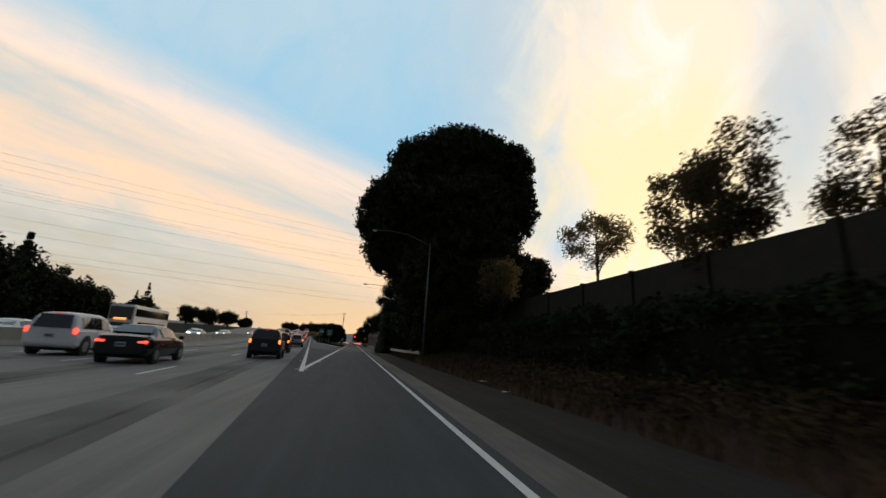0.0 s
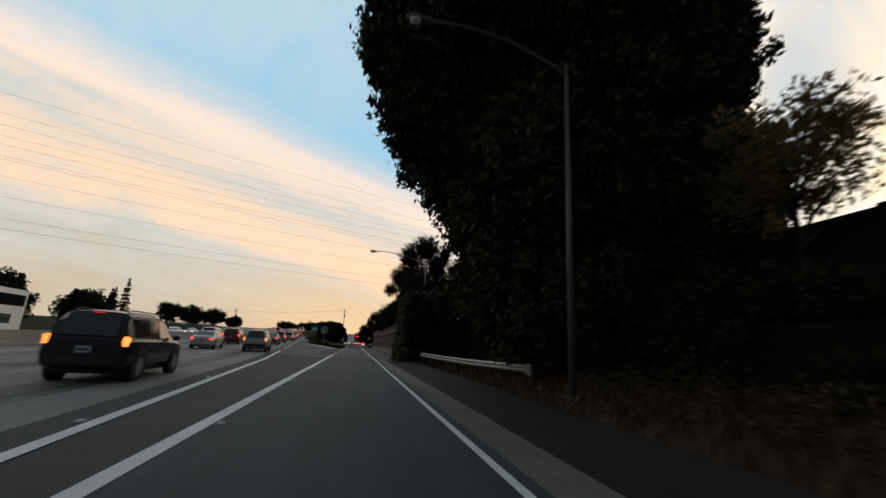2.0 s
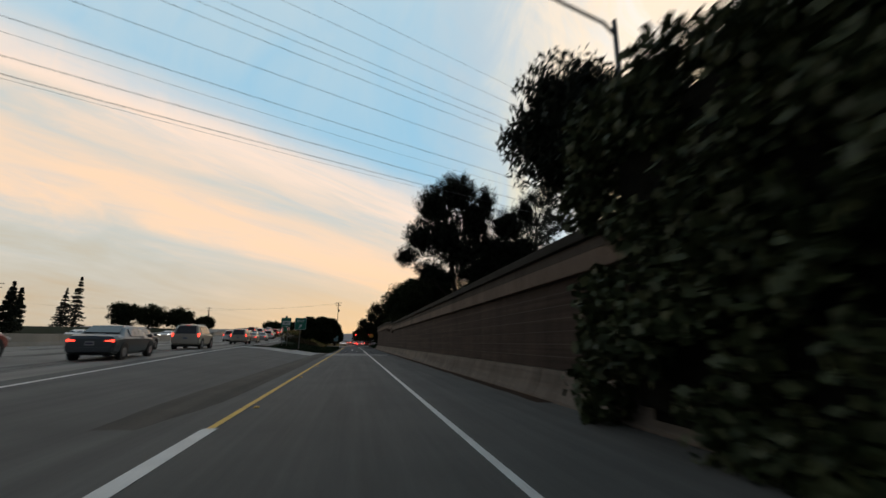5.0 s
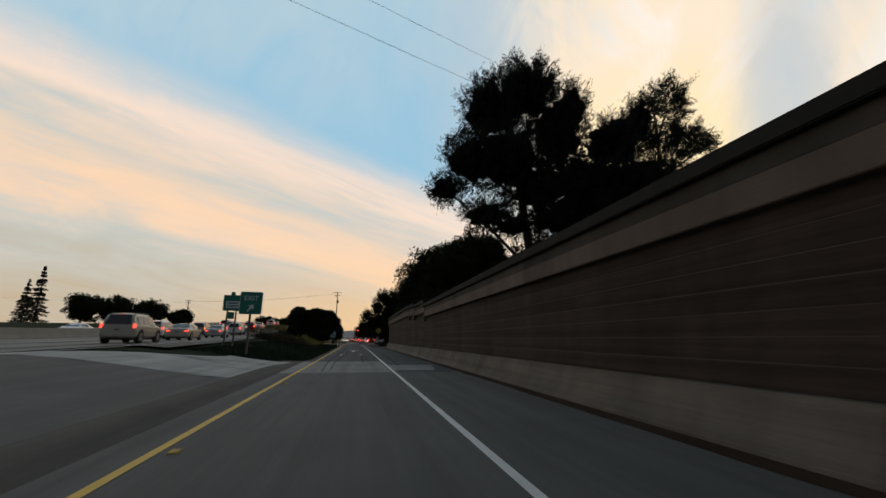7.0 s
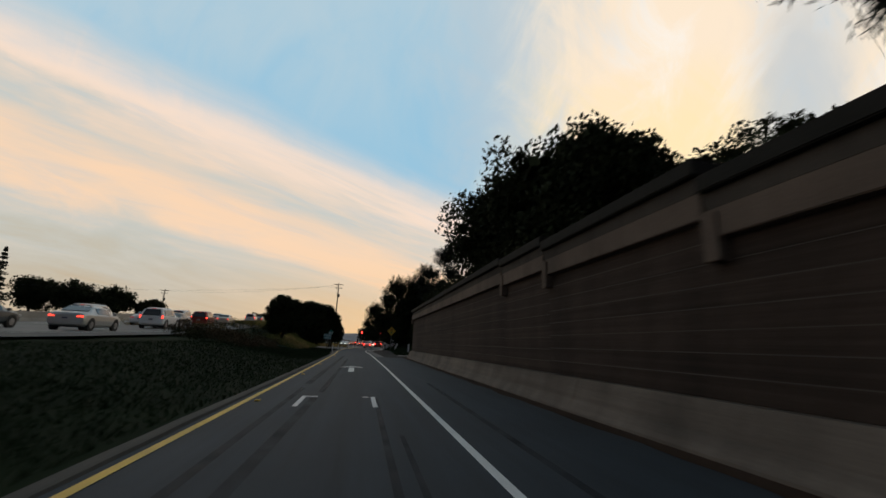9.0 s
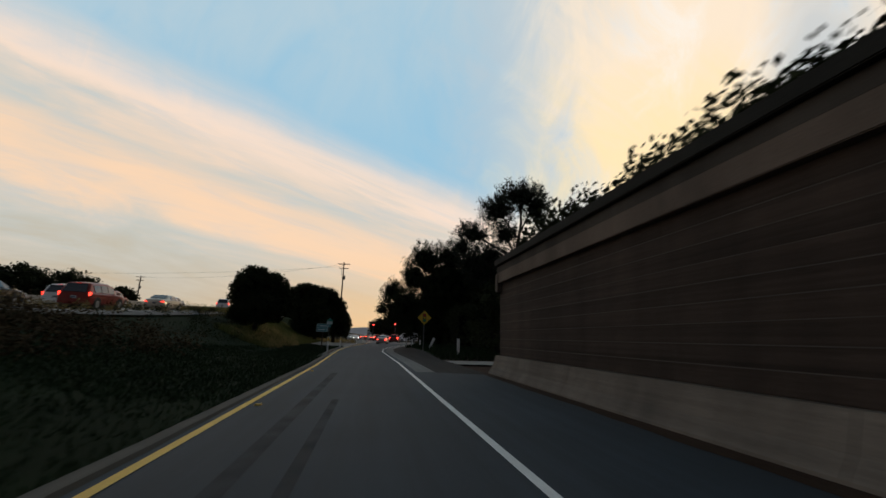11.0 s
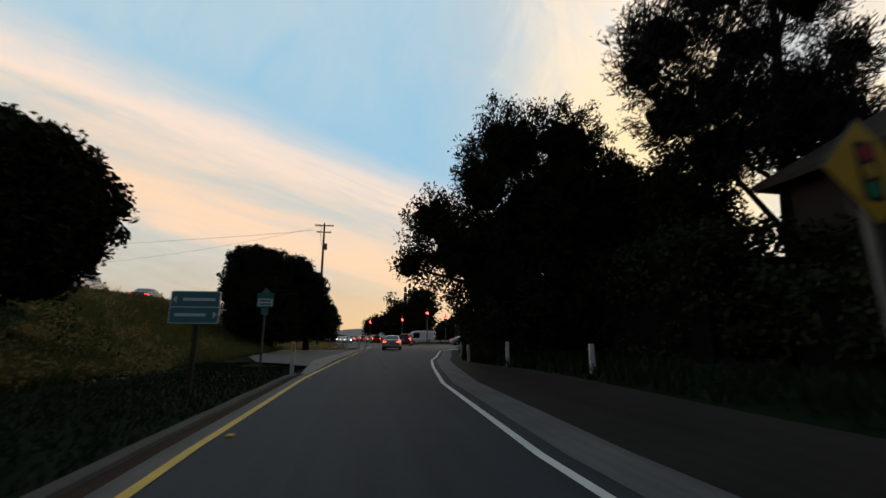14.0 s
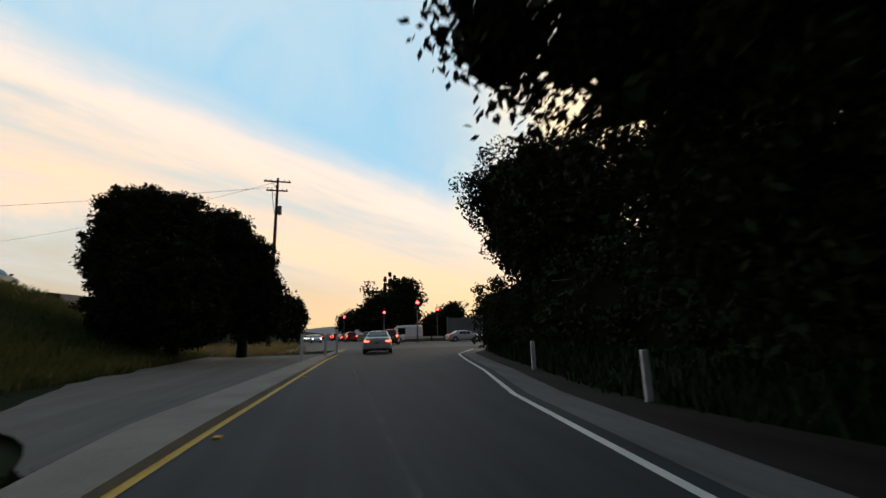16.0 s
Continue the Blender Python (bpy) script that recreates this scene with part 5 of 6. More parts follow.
def guardrail(pts, label, end=True, material=None):
    """A W-beam on wooden posts along the points."""
    root = thing("guardrail", label, "guardrail")
    prof = [(0.0, -0.155), (0.05, -0.12), (0.075, -0.075), (0.02, -0.02), (0.02, 0.02), (0.075, 0.075), (0.05, 0.12), (0.0, 0.155)]
    for side in (0,):
        bm = bmesh.new()
        rows = []
        for i, p in enumerate(pts):
            a, b = Vector(pts[max(0, i - 1)]), Vector(pts[min(len(pts) - 1, i + 1)])
            d = (b - a).normalized()
            nrm = Vector((-d.y, d.x, 0))
            rows.append([bm.verts.new(Vector(p) + nrm * u + Vector((0, 0, w))) for u, w in prof] +
                        [bm.verts.new(Vector(p) + nrm * (u - 0.012) + Vector((0, 0, w))) for u, w in prof[::-1]])
        n = len(prof) * 2
        for r0, r1 in zip(rows, rows[1:]):
            for k in range(n):
                bm.faces.new((r0[k], r0[(k + 1) % n], r1[(k + 1) % n], r1[k]))
        bm.faces.new(rows[0])
        bm.faces.new(rows[-1][::-1])
        part("beam", bm, material or RAIL_STEEL, root, "weathered corrugated steel beam")
    total = 0.0
    for p, q in zip(pts, pts[1:]):
        p, q = Vector(p), Vector(q)
        for k in range(max(1, int((q - p).length / 1.9))):
            c = p.lerp(q, (k + 0.5) / max(1, int((q - p).length / 1.9)))
            g = land_z(c.x, c.y)
            part("post", box((c.x + 0.16, c.y, (g + c.z + 0.15) / 2 - 0.05), (0.18, 0.16, c.z + 0.2 - g + 0.1), bevel=0.01), WOOD_POLE, root, "dark wooden post")
            part("blockout", box((c.x + 0.045, c.y, c.z), (0.05, 0.15, 0.3)), WOOD_POLE, root)
    if end:
        p = Vector(pts[0])
        part("end_piece", box((p.x - 0.02, p.y - 0.2, p.z), (0.12, 0.4, 0.42), bevel=0.04), RAIL_STEEL, root, "blunt pale end terminal")
    return root


guardrail([(6.2, 36.8, 0.66), (6.15, 38, 0.66), (5.9, 41, 0.63), (5.6, 44, 0.61), (5.3, 47, 0.63), (5.1, 50, 0.64), (4.95, 52.5, 0.66), (4.9, 54, 0.66), (5.1, 56, 0.6)],
          "weathered steel guardrail in front of the ivy bank")
guardrail([(7.5, 238.5, 0.6), (12, 238.6, 0.6), (16, 238.6, 0.6), (20, 238.6, 0.6), (26, 238.8, 0.6)], "pale steel guardrail across the junction", False, WHITE_POST)


def flat_text(body, size, loc, parent, material, name="lettering"):
    cu = bpy.data.curves.new(name, "FONT")
    cu.body, cu.size, cu.align_x, cu.align_y, cu.extrude = body, size, "CENTER", "CENTER", 0.002
    tmp = new(name + "_outline", cu)
    me = bpy.data.meshes.new_from_object(tmp.evaluated_get(bpy.context.evaluated_depsgraph_get()))
    bpy.data.objects.remove(tmp)
    ob = link_mesh(name, me, material, parent)
    ob.matrix_local = pose(*loc, 90, 0, 0)
    return ob


def rounded_panel(w, h, t, r=0.06, z=0.0):
    pts = []
    for cx, cz, a0 in ((w / 2 - r, h / 2 - r, 0), (-w / 2 + r, h / 2 - r, 90), (-w / 2 + r, -h / 2 + r, 180), (w / 2 - r, -h / 2 + r, 270)):
        for k in range(5):
            a = radians(a0 + 22.5 * k)
            pts.append((cx + r * math.cos(a), z + cz + r * math.sin(a)))
    return prism(pts, t)


def sign_post(root, x, top, bottom=-0.2, r=0.05, material=None):
    part("post", box((x, 0.09, (top + bottom) / 2), (r * 2, r * 2, top - bottom), bevel=0.008), material or WOOD_POLE, root)


def exit_sign():
    x, y = -6.78, 110.4
    g = land_z(x, y)
    root = thing("exit_sign", "green freeway exit sign with white lettering on two posts", "sign", pose(x, y, g))
    z = 3.48 - g
    part("border", rounded_panel(1.34, 1.42, 0.03, 0.09, z), WHITE_SIGN, root, "white border")
    p = part("panel", rounded_panel(1.29, 1.37, 0.03, 0.08, z), GREEN_SIGN, root, "green panel")
    p.location = (0, -0.006, 0)
    flat_text("EXIT", 0.42, (0, -0.012, z + 0.3), root, WHITE_SIGN)
    bm = bmesh.new()
    add_box(bm, (0, 0, -0.07), (0.09, 0.008, 0.42))
    bm2 = prism([(0, 0.28), (-0.2, 0.02), (0.2, 0.02)], 0.008)
    for b in (bm, bm2):
        bmesh.ops.transform(b, matrix=pose(0.0, -0.014, z - 0.3, 0, 40, 0), verts=b.verts)
    part("arrow_stem", bm, WHITE_SIGN, root)
    part("arrow_head", bm2, WHITE_SIGN, root)
    sign_post(root, 0.0, z + 0.5, r=0.06, material=POST_WOOD)
    x, y = -9.25, 115.4
    g = land_z(x, y)
    root = thing("exit_number_sign", "green roadside sign with white bars beside the exit sign", "sign", pose(x, y, g))
    z = 3.85 - g
    part("panel", rounded_panel(1.25, 1.15, 0.03, 0.07, z), GREEN_SIGN, root, "green panel")
    bar = part("white_field", box((0.05, -0.006, z - 0.12), (0.95, 0.01, 0.5)), WHITE_SIGN, root, "white field")
    part("text_bar", box((0.05, -0.014, z - 0.02), (0.7, 0.006, 0.1)), GREEN_SIGN, bar)
    part("text_bar", box((0.05, -0.014, z - 0.22), (0.7, 0.006, 0.1)), GREEN_SIGN, bar)
    part("crest", rounded_panel(0.3, 0.26, 0.02, 0.1, z + 0.68), GREEN_SIGN, root, "small crest on top")
    part("lower_plate", rounded_panel(0.42, 0.5, 0.02, 0.04, z - 0.92), GREEN_SIGN, root, "small lower plate")
    sign_post(root, -0.3, z + 0.4, material=POST_WOOD)
    sign_post(root, 0.3, z + 0.4, material=POST_WOOD)


exit_sign()


def signal_ahead_sign():
    x, y = 4.2, 165.75
    g = land_z(x, y)
    root = thing("signal_ahead_sign", "yellow diamond warning sign with a traffic signal symbol on a post", "sign", pose(x, y, g))
    z = 2.96 - g
    h = 0.62
    part("border", prism([(0, z + h), (-h, z), (0, z - h), (h, z)], 0.02), BLACK_SIGN, root)
    p = part("panel", prism([(0, z + h - 0.03), (-h + 0.03, z), (0, z - h + 0.03), (h - 0.03, z)], 0.02), YELLOW_SIGN, root, "yellow panel")
    p.location = (0, -0.005, 0)
    part("symbol_case", rounded_panel(0.27, 0.68, 0.01, 0.05, z), BLACK_SIGN, root, "black signal symbol").location = (0, -0.012, 0)
    for dz, c, nm in ((0.21, (0.45, 0.02, 0.02), "red_dot"), (0.0, (0.6, 0.36, 0.02), "amber_dot"), (-0.21, (0.01, 0.25, 0.12), "green_dot")):
        bm = bmesh.new()
        bmesh.ops.create_circle(bm, cap_ends=True, segments=20, radius=0.09)
        bmesh.ops.transform(bm, matrix=pose(0, -0.018, z + dz, 90, 0, 0), verts=bm.verts)
        part(nm, bm, mat(nm, c, 0.5, vary=0.1), root)
    sign_post(root, 0, z + 0.3, r=0.045, material=STEEL)


signal_ahead_sign()


def guide_signs():
    x, y = -4.9, 173.2
    g = land_z(x, y)
    root = thing("guide_sign", "faded green two-line guide sign with white borders and arrows", "sign", pose(x, y, g))
    z = 1.95 - g
    part("border", rounded_panel(1.08, 0.76, 0.03, 0.05, z), WHITE_SIGN, root, "white border")
    part("panel", rounded_panel(1.04, 0.72, 0.03, 0.04, z), SAGE_SIGN, root, "faded green panel").location = (0, -0.006, 0)
    part("divider", box((0, -0.014, z), (1.02, 0.012, 0.022)), WHITE_SIGN, root)
    for dz, w, dx in ((0.18, 0.7, 0.08), (-0.18, 0.66, -0.08)):
        part("text_bar", box((dx, -0.012, z + dz), (w, 0.008, 0.07)), WHITE_SIGN, root, "white text bar")
        s = -1 if dz > 0 else 1
        part("arrow_head", prism([(s * 0.49, z + dz), (s * 0.41, z + dz + 0.08), (s * 0.41, z + dz - 0.08)], 0.008), WHITE_SIGN, root).location = (0, -0.012, 0)
    sign_post(root, 0.05, z + 0.3, r=0.05)
    x, y = -4.9, 180.1
    g = land_z(x, y)
    root = thing("route_sign", "small green and white route sign with a crest on a post", "sign", pose(x, y, g))
    z = 2.72 - g
    part("panel", rounded_panel(0.64, 0.58, 0.02, 0.04, z), GREEN_SIGN, root, "green panel")
    part("white_field", box((0, -0.004, z - 0.09), (0.56, 0.008, 0.3)), WHITE_SIGN, root, "pale lower field")
    part("text_bar", box((0, -0.01, z - 0.03), (0.44, 0.006, 0.06)), SAGE_SIGN, root)
    part("text_bar", box((0, -0.01, z - 0.16), (0.44, 0.006, 0.06)), SAGE_SIGN, root)
    part("crest", prism([(-0.16, z + 0.29), (0.16, z + 0.29), (0.13, z + 0.38), (0.06, z + 0.4), (0.04, z + 0.48), (-0.05, z + 0.48), (-0.06, z + 0.39), (-0.14, z + 0.37)], 0.02), SAGE_SIGN, root, "domed crest")
    part("lower_plate", rounded_panel(0.27, 0.27, 0.02, 0.03, z - 0.45), SAGE_SIGN, root, "small lower plate")
    sign_post(root, 0, z + 0.4, r=0.04, material=STEEL)


guide_signs()


def delineator(x, y, h=1.15, tilt=0.0, reflector=False, wide=0.13):
    g = land_z(x, y)
    root = thing("delineator_post", "white plastic delineator post" + (" leaning over" if tilt else " standing in grass"), "post", pose(x, y, g, 0, tilt, 0), "white posts")
    part("blade", prism([(-wide / 2, -0.15), (wide / 2, -0.15), (wide / 2, h - 0.02), (wide / 2 - 0.02, h), (-wide / 2 + 0.02, h), (-wide / 2, h - 0.02)], 0.05), WHITE_POST, root)
    if reflector:
        part("reflector", box((0, -0.006, h - 0.2), (wide * 0.8, 0.01, 0.3)), YELLOW_SIGN, root, "yellowed reflector")


for x, y, h, tilt, rf in ((-3.55, 165.8, 1.15, 0, True), (-3.4, 178.2, 1.1, 0, True), (4.5, 178.0, 0.85, 0, False), (4.3, 183.2, 0.85, 0, False), (4.7, 172.3, 0.7, 0, False), (6.1, 160.7, 1.05, 0, False),
                          (4.75, 166.2, 1.0, 25, False), (5.4, 189.5, 0.9, 0, False), (-2.2, 196.8, 1.35, 0, False), (-1.3, 201.5, 1.3, 0, False), (-0.7, 205.5, 1.3, 0, False)):
    delineator(x, y, h, tilt, rf, 0.2 if tilt or y == 160.7 else 0.13)


def utility_pole(x, y, top, arms, label):
    g = land_z(x, y)
    root = thing("utility_pole", label, "utility pole", pose(x, y, g - 0.3))
    h = top - g + 0.3
    part("pole", tube([(0, 0, 0), (0.02, 0, h * 0.5), (0, 0, h)], [0.19, 0.16, 0.11], 10), WOOD_POLE, root, smooth=True)
    for k in range(arms):
        z = h - 0.4 - 0.9 * k
        a = part("crossarm", box((0, -0.14, z), (2.4 - 0.5 * k, 0.1, 0.13), bevel=0.01), WOOD_POLE, root)
        for dx in (-1.05, -0.6, 0.6, 1.05):
            part("insulator", tube([(dx * (1 - 0.2 * k), -0.14, z + 0.06), (dx * (1 - 0.2 * k), -0.14, z + 0.2)], [0.05, 0.035], 8), GUTTER, a)
        part("brace", tube([(-0.6, -0.12, z - 0.02), (0, -0.08, z - 0.6)], [0.02, 0.02], 6), STEEL, a)
    tr = part("transformer", tube([(0.3, 0, h - 3.6), (0.3, 0, h - 2.8)], [0.2, 0.2], 12), STEEL, root, "grey drum transformer")
    part("conduit", tube([(-0.45, 0, h - 1.4), (-0.3, 0, h - 2.6), (-0.1, 0, h - 3.6)], [0.03, 0.03, 0.03], 6), STEEL, root)


utility_pole(-6.55, 216.6, 16.1, 2, "tall wooden utility pole with crossarms against the sky")
utility_pole(-63, 254, 15.5, 2, "wooden utility pole beyond the freeway")
utility_pole(-78, 165, 13.5, 2, "wooden utility pole beyond the freeway")


def wire(a, b, sag, r, label="thin dark power line crossing the sky"):
    pts = []
    a, b = Vector(a), Vector(b)
    for k in range(25):
        f = k / 24
        p = a.lerp(b, f)
        p.z -= sag * 4 * f * (1 - f)
        pts.append(p)
    tagged(part("power_line", tube(pts, [r] * 25, 5), WIRE), label, "power line", "power lines")


for yc, z in ((74.3, 9.8), (75.2, 10.8), (76.8, 13.0), (77.6, 15.0), (78.4, 17.1), (79.2, 18.4), (79.7, 19.4), (80.9, 22.0), (81.7, 24.4)):
    wire((-131, yc - 131 * 0.42, z + 4.9), (98, yc + 98 * 0.42, z + 3.7), 5.2, 0.011)
for yc, z in ((110, 25.0), (113, 31.0)):
    wire((-160, yc - 160 * 0.42, z + 6), (120, yc + 120 * 0.42, z + 4.5), 6.4, 0.016)
wire((-6.55, 216.5, 15.7), (-63, 254, 15.1), 1.2, 0.016, "thin wire between utility poles")
wire((-6.55, 216.5, 15.2), (-120, 236, 14), 2.5, 0.016, "thin wire between utility poles")


def traffic_signal(x, y, z, pole_x, label, mast=False):
    g = land_z(pole_x, y)
    root = thing("traffic_signal", label, "traffic signal", pose(pole_x, y, g))
    top = z + 0.75
    part("pole", tube([(0, 0.2, 0), (0, 0.2, top)], [0.09, 0.07], 10), STEEL, root)
    dx = x - pole_x
    if mast:
        part("mast_arm", tube([(0, 0.2, top - 0.3), (dx * 0.5, 0.2, top), (dx, 0.2, top)], [0.07, 0.05, 0.04], 8), STEEL, root)
    head = part("signal_head", box((dx, 0.08, z - 0.35), (0.36, 0.2, 1.08), bevel=0.03), TRIM_BLACK, root, "black three-lens head")
    part("backplate", box((dx, 0.16, z - 0.35), (0.56, 0.02, 1.3), bevel=0.005), TRIM_BLACK, root)
    for i, m in enumerate((RED_SIGNAL, GLASS, GLASS)):
        bm = bmesh.new()
        # radius larger than a true lens, to imitate the glow round the red light
        bmesh.ops.create_uvsphere(bm, u_segments=14, v_segments=8, radius=0.2)
        bmesh.ops.transform(bm, matrix=Matrix.Translation((dx, -0.03, z - 0.35 * i)) @ Matrix.Diagonal((1, 0.4, 1, 1)), verts=bm.verts)
        part("lens", bm, m, head, "lit red lens" if i == 0 else "", smooth=True)
        v = bmesh.new()
        add_prism(v, [(dx + 0.16 * math.cos(radians(a)), z - 0.35 * i + 0.16 * math.sin(radians(a))) for a in range(-20, 201, 20)], 0.001)
        vis = part("visor", tube([(dx - 0.15, -0.14, z - 0.35 * i + 0.02), (dx - 0.1, -0.16, z - 0.35 * i + 0.13), (dx, -0.17, z - 0.35 * i + 0.17), (dx + 0.1, -0.16, z - 0.35 * i + 0.13),
                                  (dx + 0.15, -0.14, z - 0.35 * i + 0.02)], [0.015] * 5, 5), TRIM_BLACK, head)
        v.free()


traffic_signal(6.2, 240.5, 4.5, 6.2, "red traffic signal on a grey pole at the junction")
traffic_signal(9.3, 229.5, 5.15, 9.3, "red traffic signal on a grey pole on the traffic island")
strip("traffic_island", 8.2, 19.0, 228.6, 230.6, 0.12, KERB, 1, 8, "low pale concrete traffic island at the junction", "island")
traffic_signal(14.6, 240.5, 4.9, 14.6, "red traffic signal on a grey pole at the junction")
traffic_signal(0.6, 262, 4.8, 0.6, "red traffic signal on a grey pole down the street")


# ---- buildings ----
def house(x0, x1, y0, y1, eave, ridge, label, lit=True):
    root = thing("house", label, "house")
    g = land_z((x0 + x1) / 2, (y0 + y1) / 2)
    part("wall", box(((x0 + x1) / 2, (y0 + y1) / 2, (g + eave) / 2 - 0.1), (x1 - x0, y1 - y0, eave - g + 0.2), bevel=0.02), SIDING, root, "tan siding walls")
    xm, o = (x0 + x1) / 2, 0.7
    ym = (y0 + y1) / 2
    bm = bmesh.new()
    lo = [bm.verts.new(p) for p in ((x0 - o, y0 - o, eave - 0.15), (x1 + o, y0 - o, eave - 0.15), (x1 + o, y1 + o, eave - 0.15), (x0 - o, y1 + o, eave - 0.15))]
    up = [bm.verts.new(p) for p in ((x0 - o, y0 - o, eave + 0.08), (x1 + o, y0 - o, eave + 0.08), (x1 + o, y1 + o, eave + 0.08), (x0 - o, y1 + o, eave + 0.08))]
    r = [bm.verts.new((xm - (x1 - x0) * 0.1, y0 + 2.2, ridge)), bm.verts.new((xm - (x1 - x0) * 0.1, y1 - 2.2, ridge))]
    bm.faces.new(lo)
    for i in range(4):
        bm.faces.new((lo[i], lo[(i + 1) % 4], up[(i + 1) % 4], up[i]))
    bm.faces.new((up[0], up[1], r[0]))
    bm.faces.new((up[1], up[2], r[1], r[0]))
    bm.faces.new((up[2], up[3], r[1]))
    bm.faces.new((up[3], up[0], r[0], r[1]))
    part("roof", bm, ROOF, root, "brown shingled hip roof")
    n = 4
    for k in range(n):
        yy = y0 + (y1 - y0) * (k + 0.5) / n
        for zz, hh in ((g + 1.5, 1.1), (eave - 1.3, 1.0)):
            if zz + hh / 2 > eave or (zz > g + 2 and eave < g + 4):
                continue
            w = part("window", box((x0 - 0.02, yy, zz), (0.06, 1.2, hh), bevel=0.01), TRIM_BLACK, root)
            part("pane", box((x0 - 0.055, yy, zz), (0.01, 0.5, hh - 0.14)), WINDOW_LIT if lit and (k + int(zz)) % 2 == 0 else GLASS, w, "dim warm lit pane" if lit and (k + int(zz)) % 2 == 0 else "")
    if lit:
        bal = part("balcony", box((x0 - 0.75, ym - 2, g + 2.9), (1.5, 8.0, 0.22), bevel=0.02), SIDING, root, "dark timber balcony")
        part("rail", box((x0 - 1.45, ym - 2, g + 3.95), (0.08, 8.0, 0.1), bevel=0.01), WOOD_POLE, bal)
        for k in range(5):
            part("balcony_post", box((x0 - 1.42, ym - 5.9 + 1.95 * k, g + 1.95), (0.12, 0.12, 3.98), bevel=0.01), WOOD_POLE, bal)
    part("eave_board", box((x0 - o, ym, eave - 0.06), (0.05, y1 - y0 + 2 * o, 0.22)), WOOD_POLE, root)


house(13.4, 25, 156.5, 173.5, 6.5, 10.0, "dark two-storey house with a brown hip roof behind the trees")
house(27.5, 38, 256, 265, 3.4, 6.0, "low grey house past the junction", False)
house(58, 72, 258, 268, 3.0, 5.0, "low grey house past the junction", False)


def junction_wall():
    root = thing("sound_wall", "grey block sound wall across the junction", "wall", kind="structure")
    for k in range(12):
        part("wall_panel", box((19.5 + k * 3.0, 247, 1.85), (2.96, 0.2, 3.7), bevel=0.02), FENCE, root)
        part("pilaster", box((18 + k * 3.0, 246.95, 1.92), (0.35, 0.36, 3.9), bevel=0.02), FENCE, root)


junction_wall()


# ---- vehicles ----
def loft(rows):
    """A closed hull through half cross-sections (y, [(x, z) from sill to roof centre])."""
    bm = bmesh.new()
    rings = []
    for y, sec in rows:
        right = [(x, y, z) for x, z in sec]
        left = [(-x, y, z) for x, z in sec[::-1] if x > 0.001]
        rings.append([bm.verts.new(p) for p in right + left])
    n = len(rings[0])
    for a, b in zip(rings, rings[1:]):
        for k in range(n):
            bm.faces.new((a[k], a[(k + 1) % n], b[(k + 1) % n], b[k]))
    bm.faces.new(rings[0])
    bm.faces.new(rings[-1][::-1])
    return bm


SHAPES = {
    # y, sill z, belt z, top z, half width, half top width (rear of the car at y = 0)
    "sedan": ((0.0, 0.42, 0.78, 0.86, 0.74, 0.62), (0.08, 0.30, 0.84, 0.97, 0.84, 0.70), (0.35, 0.24, 0.90, 1.03, 0.89, 0.72), (0.75, 0.22, 0.92, 1.06, 0.90, 0.70),
              (1.35, 0.22, 0.92, 1.36, 0.90, 0.60), (1.9, 0.22, 0.92, 1.43, 0.90, 0.60), (2.5, 0.22, 0.91, 1.43, 0.90, 0.60), (3.0, 0.22, 0.90, 1.33, 0.90, 0.62),
              (3.55, 0.22, 0.90, 1.00, 0.89, 0.70), (4.2, 0.24, 0.82, 0.90, 0.87, 0.66), (4.55, 0.30, 0.70, 0.78, 0.80, 0.60), (4.65, 0.40, 0.62, 0.68, 0.68, 0.5)),
    "suv": ((0.0, 0.50, 0.90, 1.02, 0.80, 0.70), (0.06, 0.36, 1.00, 1.20, 0.88, 0.74), (0.18, 0.32, 1.04, 1.50, 0.90, 0.70), (0.38, 0.30, 1.05, 1.70, 0.91, 0.66), (0.9, 0.30, 1.05, 1.75, 0.91, 0.66),
            (1.7, 0.30, 1.04, 1.76, 0.91, 0.66), (2.4, 0.30, 1.03, 1.75, 0.91, 0.66), (2.95, 0.30, 1.02, 1.62, 0.91, 0.66), (3.45, 0.30, 1.02, 1.14, 0.90, 0.74),
            (4.1, 0.32, 0.96, 1.06, 0.88, 0.70), (4.45, 0.38, 0.84, 0.94, 0.82, 0.62), (4.55, 0.48, 0.74, 0.82, 0.72, 0.55)),
    "van": ((0.0, 0.42, 1.0, 2.2, 0.94, 0.86), (0.05, 0.34, 1.0, 2.42, 0.97, 0.88), (1.5, 0.32, 1.0, 2.5, 0.98, 0.88), (3.0, 0.32, 1.0, 2.5, 0.98, 0.88), (4.0, 0.32, 1.0, 2.42, 0.98, 0.86),
            (4.7, 0.34, 1.0, 1.75, 0.97, 0.84), (5.2, 0.36, 0.95, 1.2, 0.94, 0.78), (5.5, 0.46, 0.8, 0.9, 0.86, 0.66)),
}


def section(sill, belt, top, w, tw):
    return [(0.0, sill), (w * 0.86, sill), (w * 0.97, sill + 0.1), (w, sill + (belt - sill) * 0.5), (w * 0.985, belt - 0.06), (w * 0.95, belt),
            (tw + (w * 0.93 - tw) * 0.12, belt + (top - belt) * 0.84), (tw * 0.86, belt + (top - belt) * 0.97), (tw * 0.4, top), (0.0, top + 0.01)]


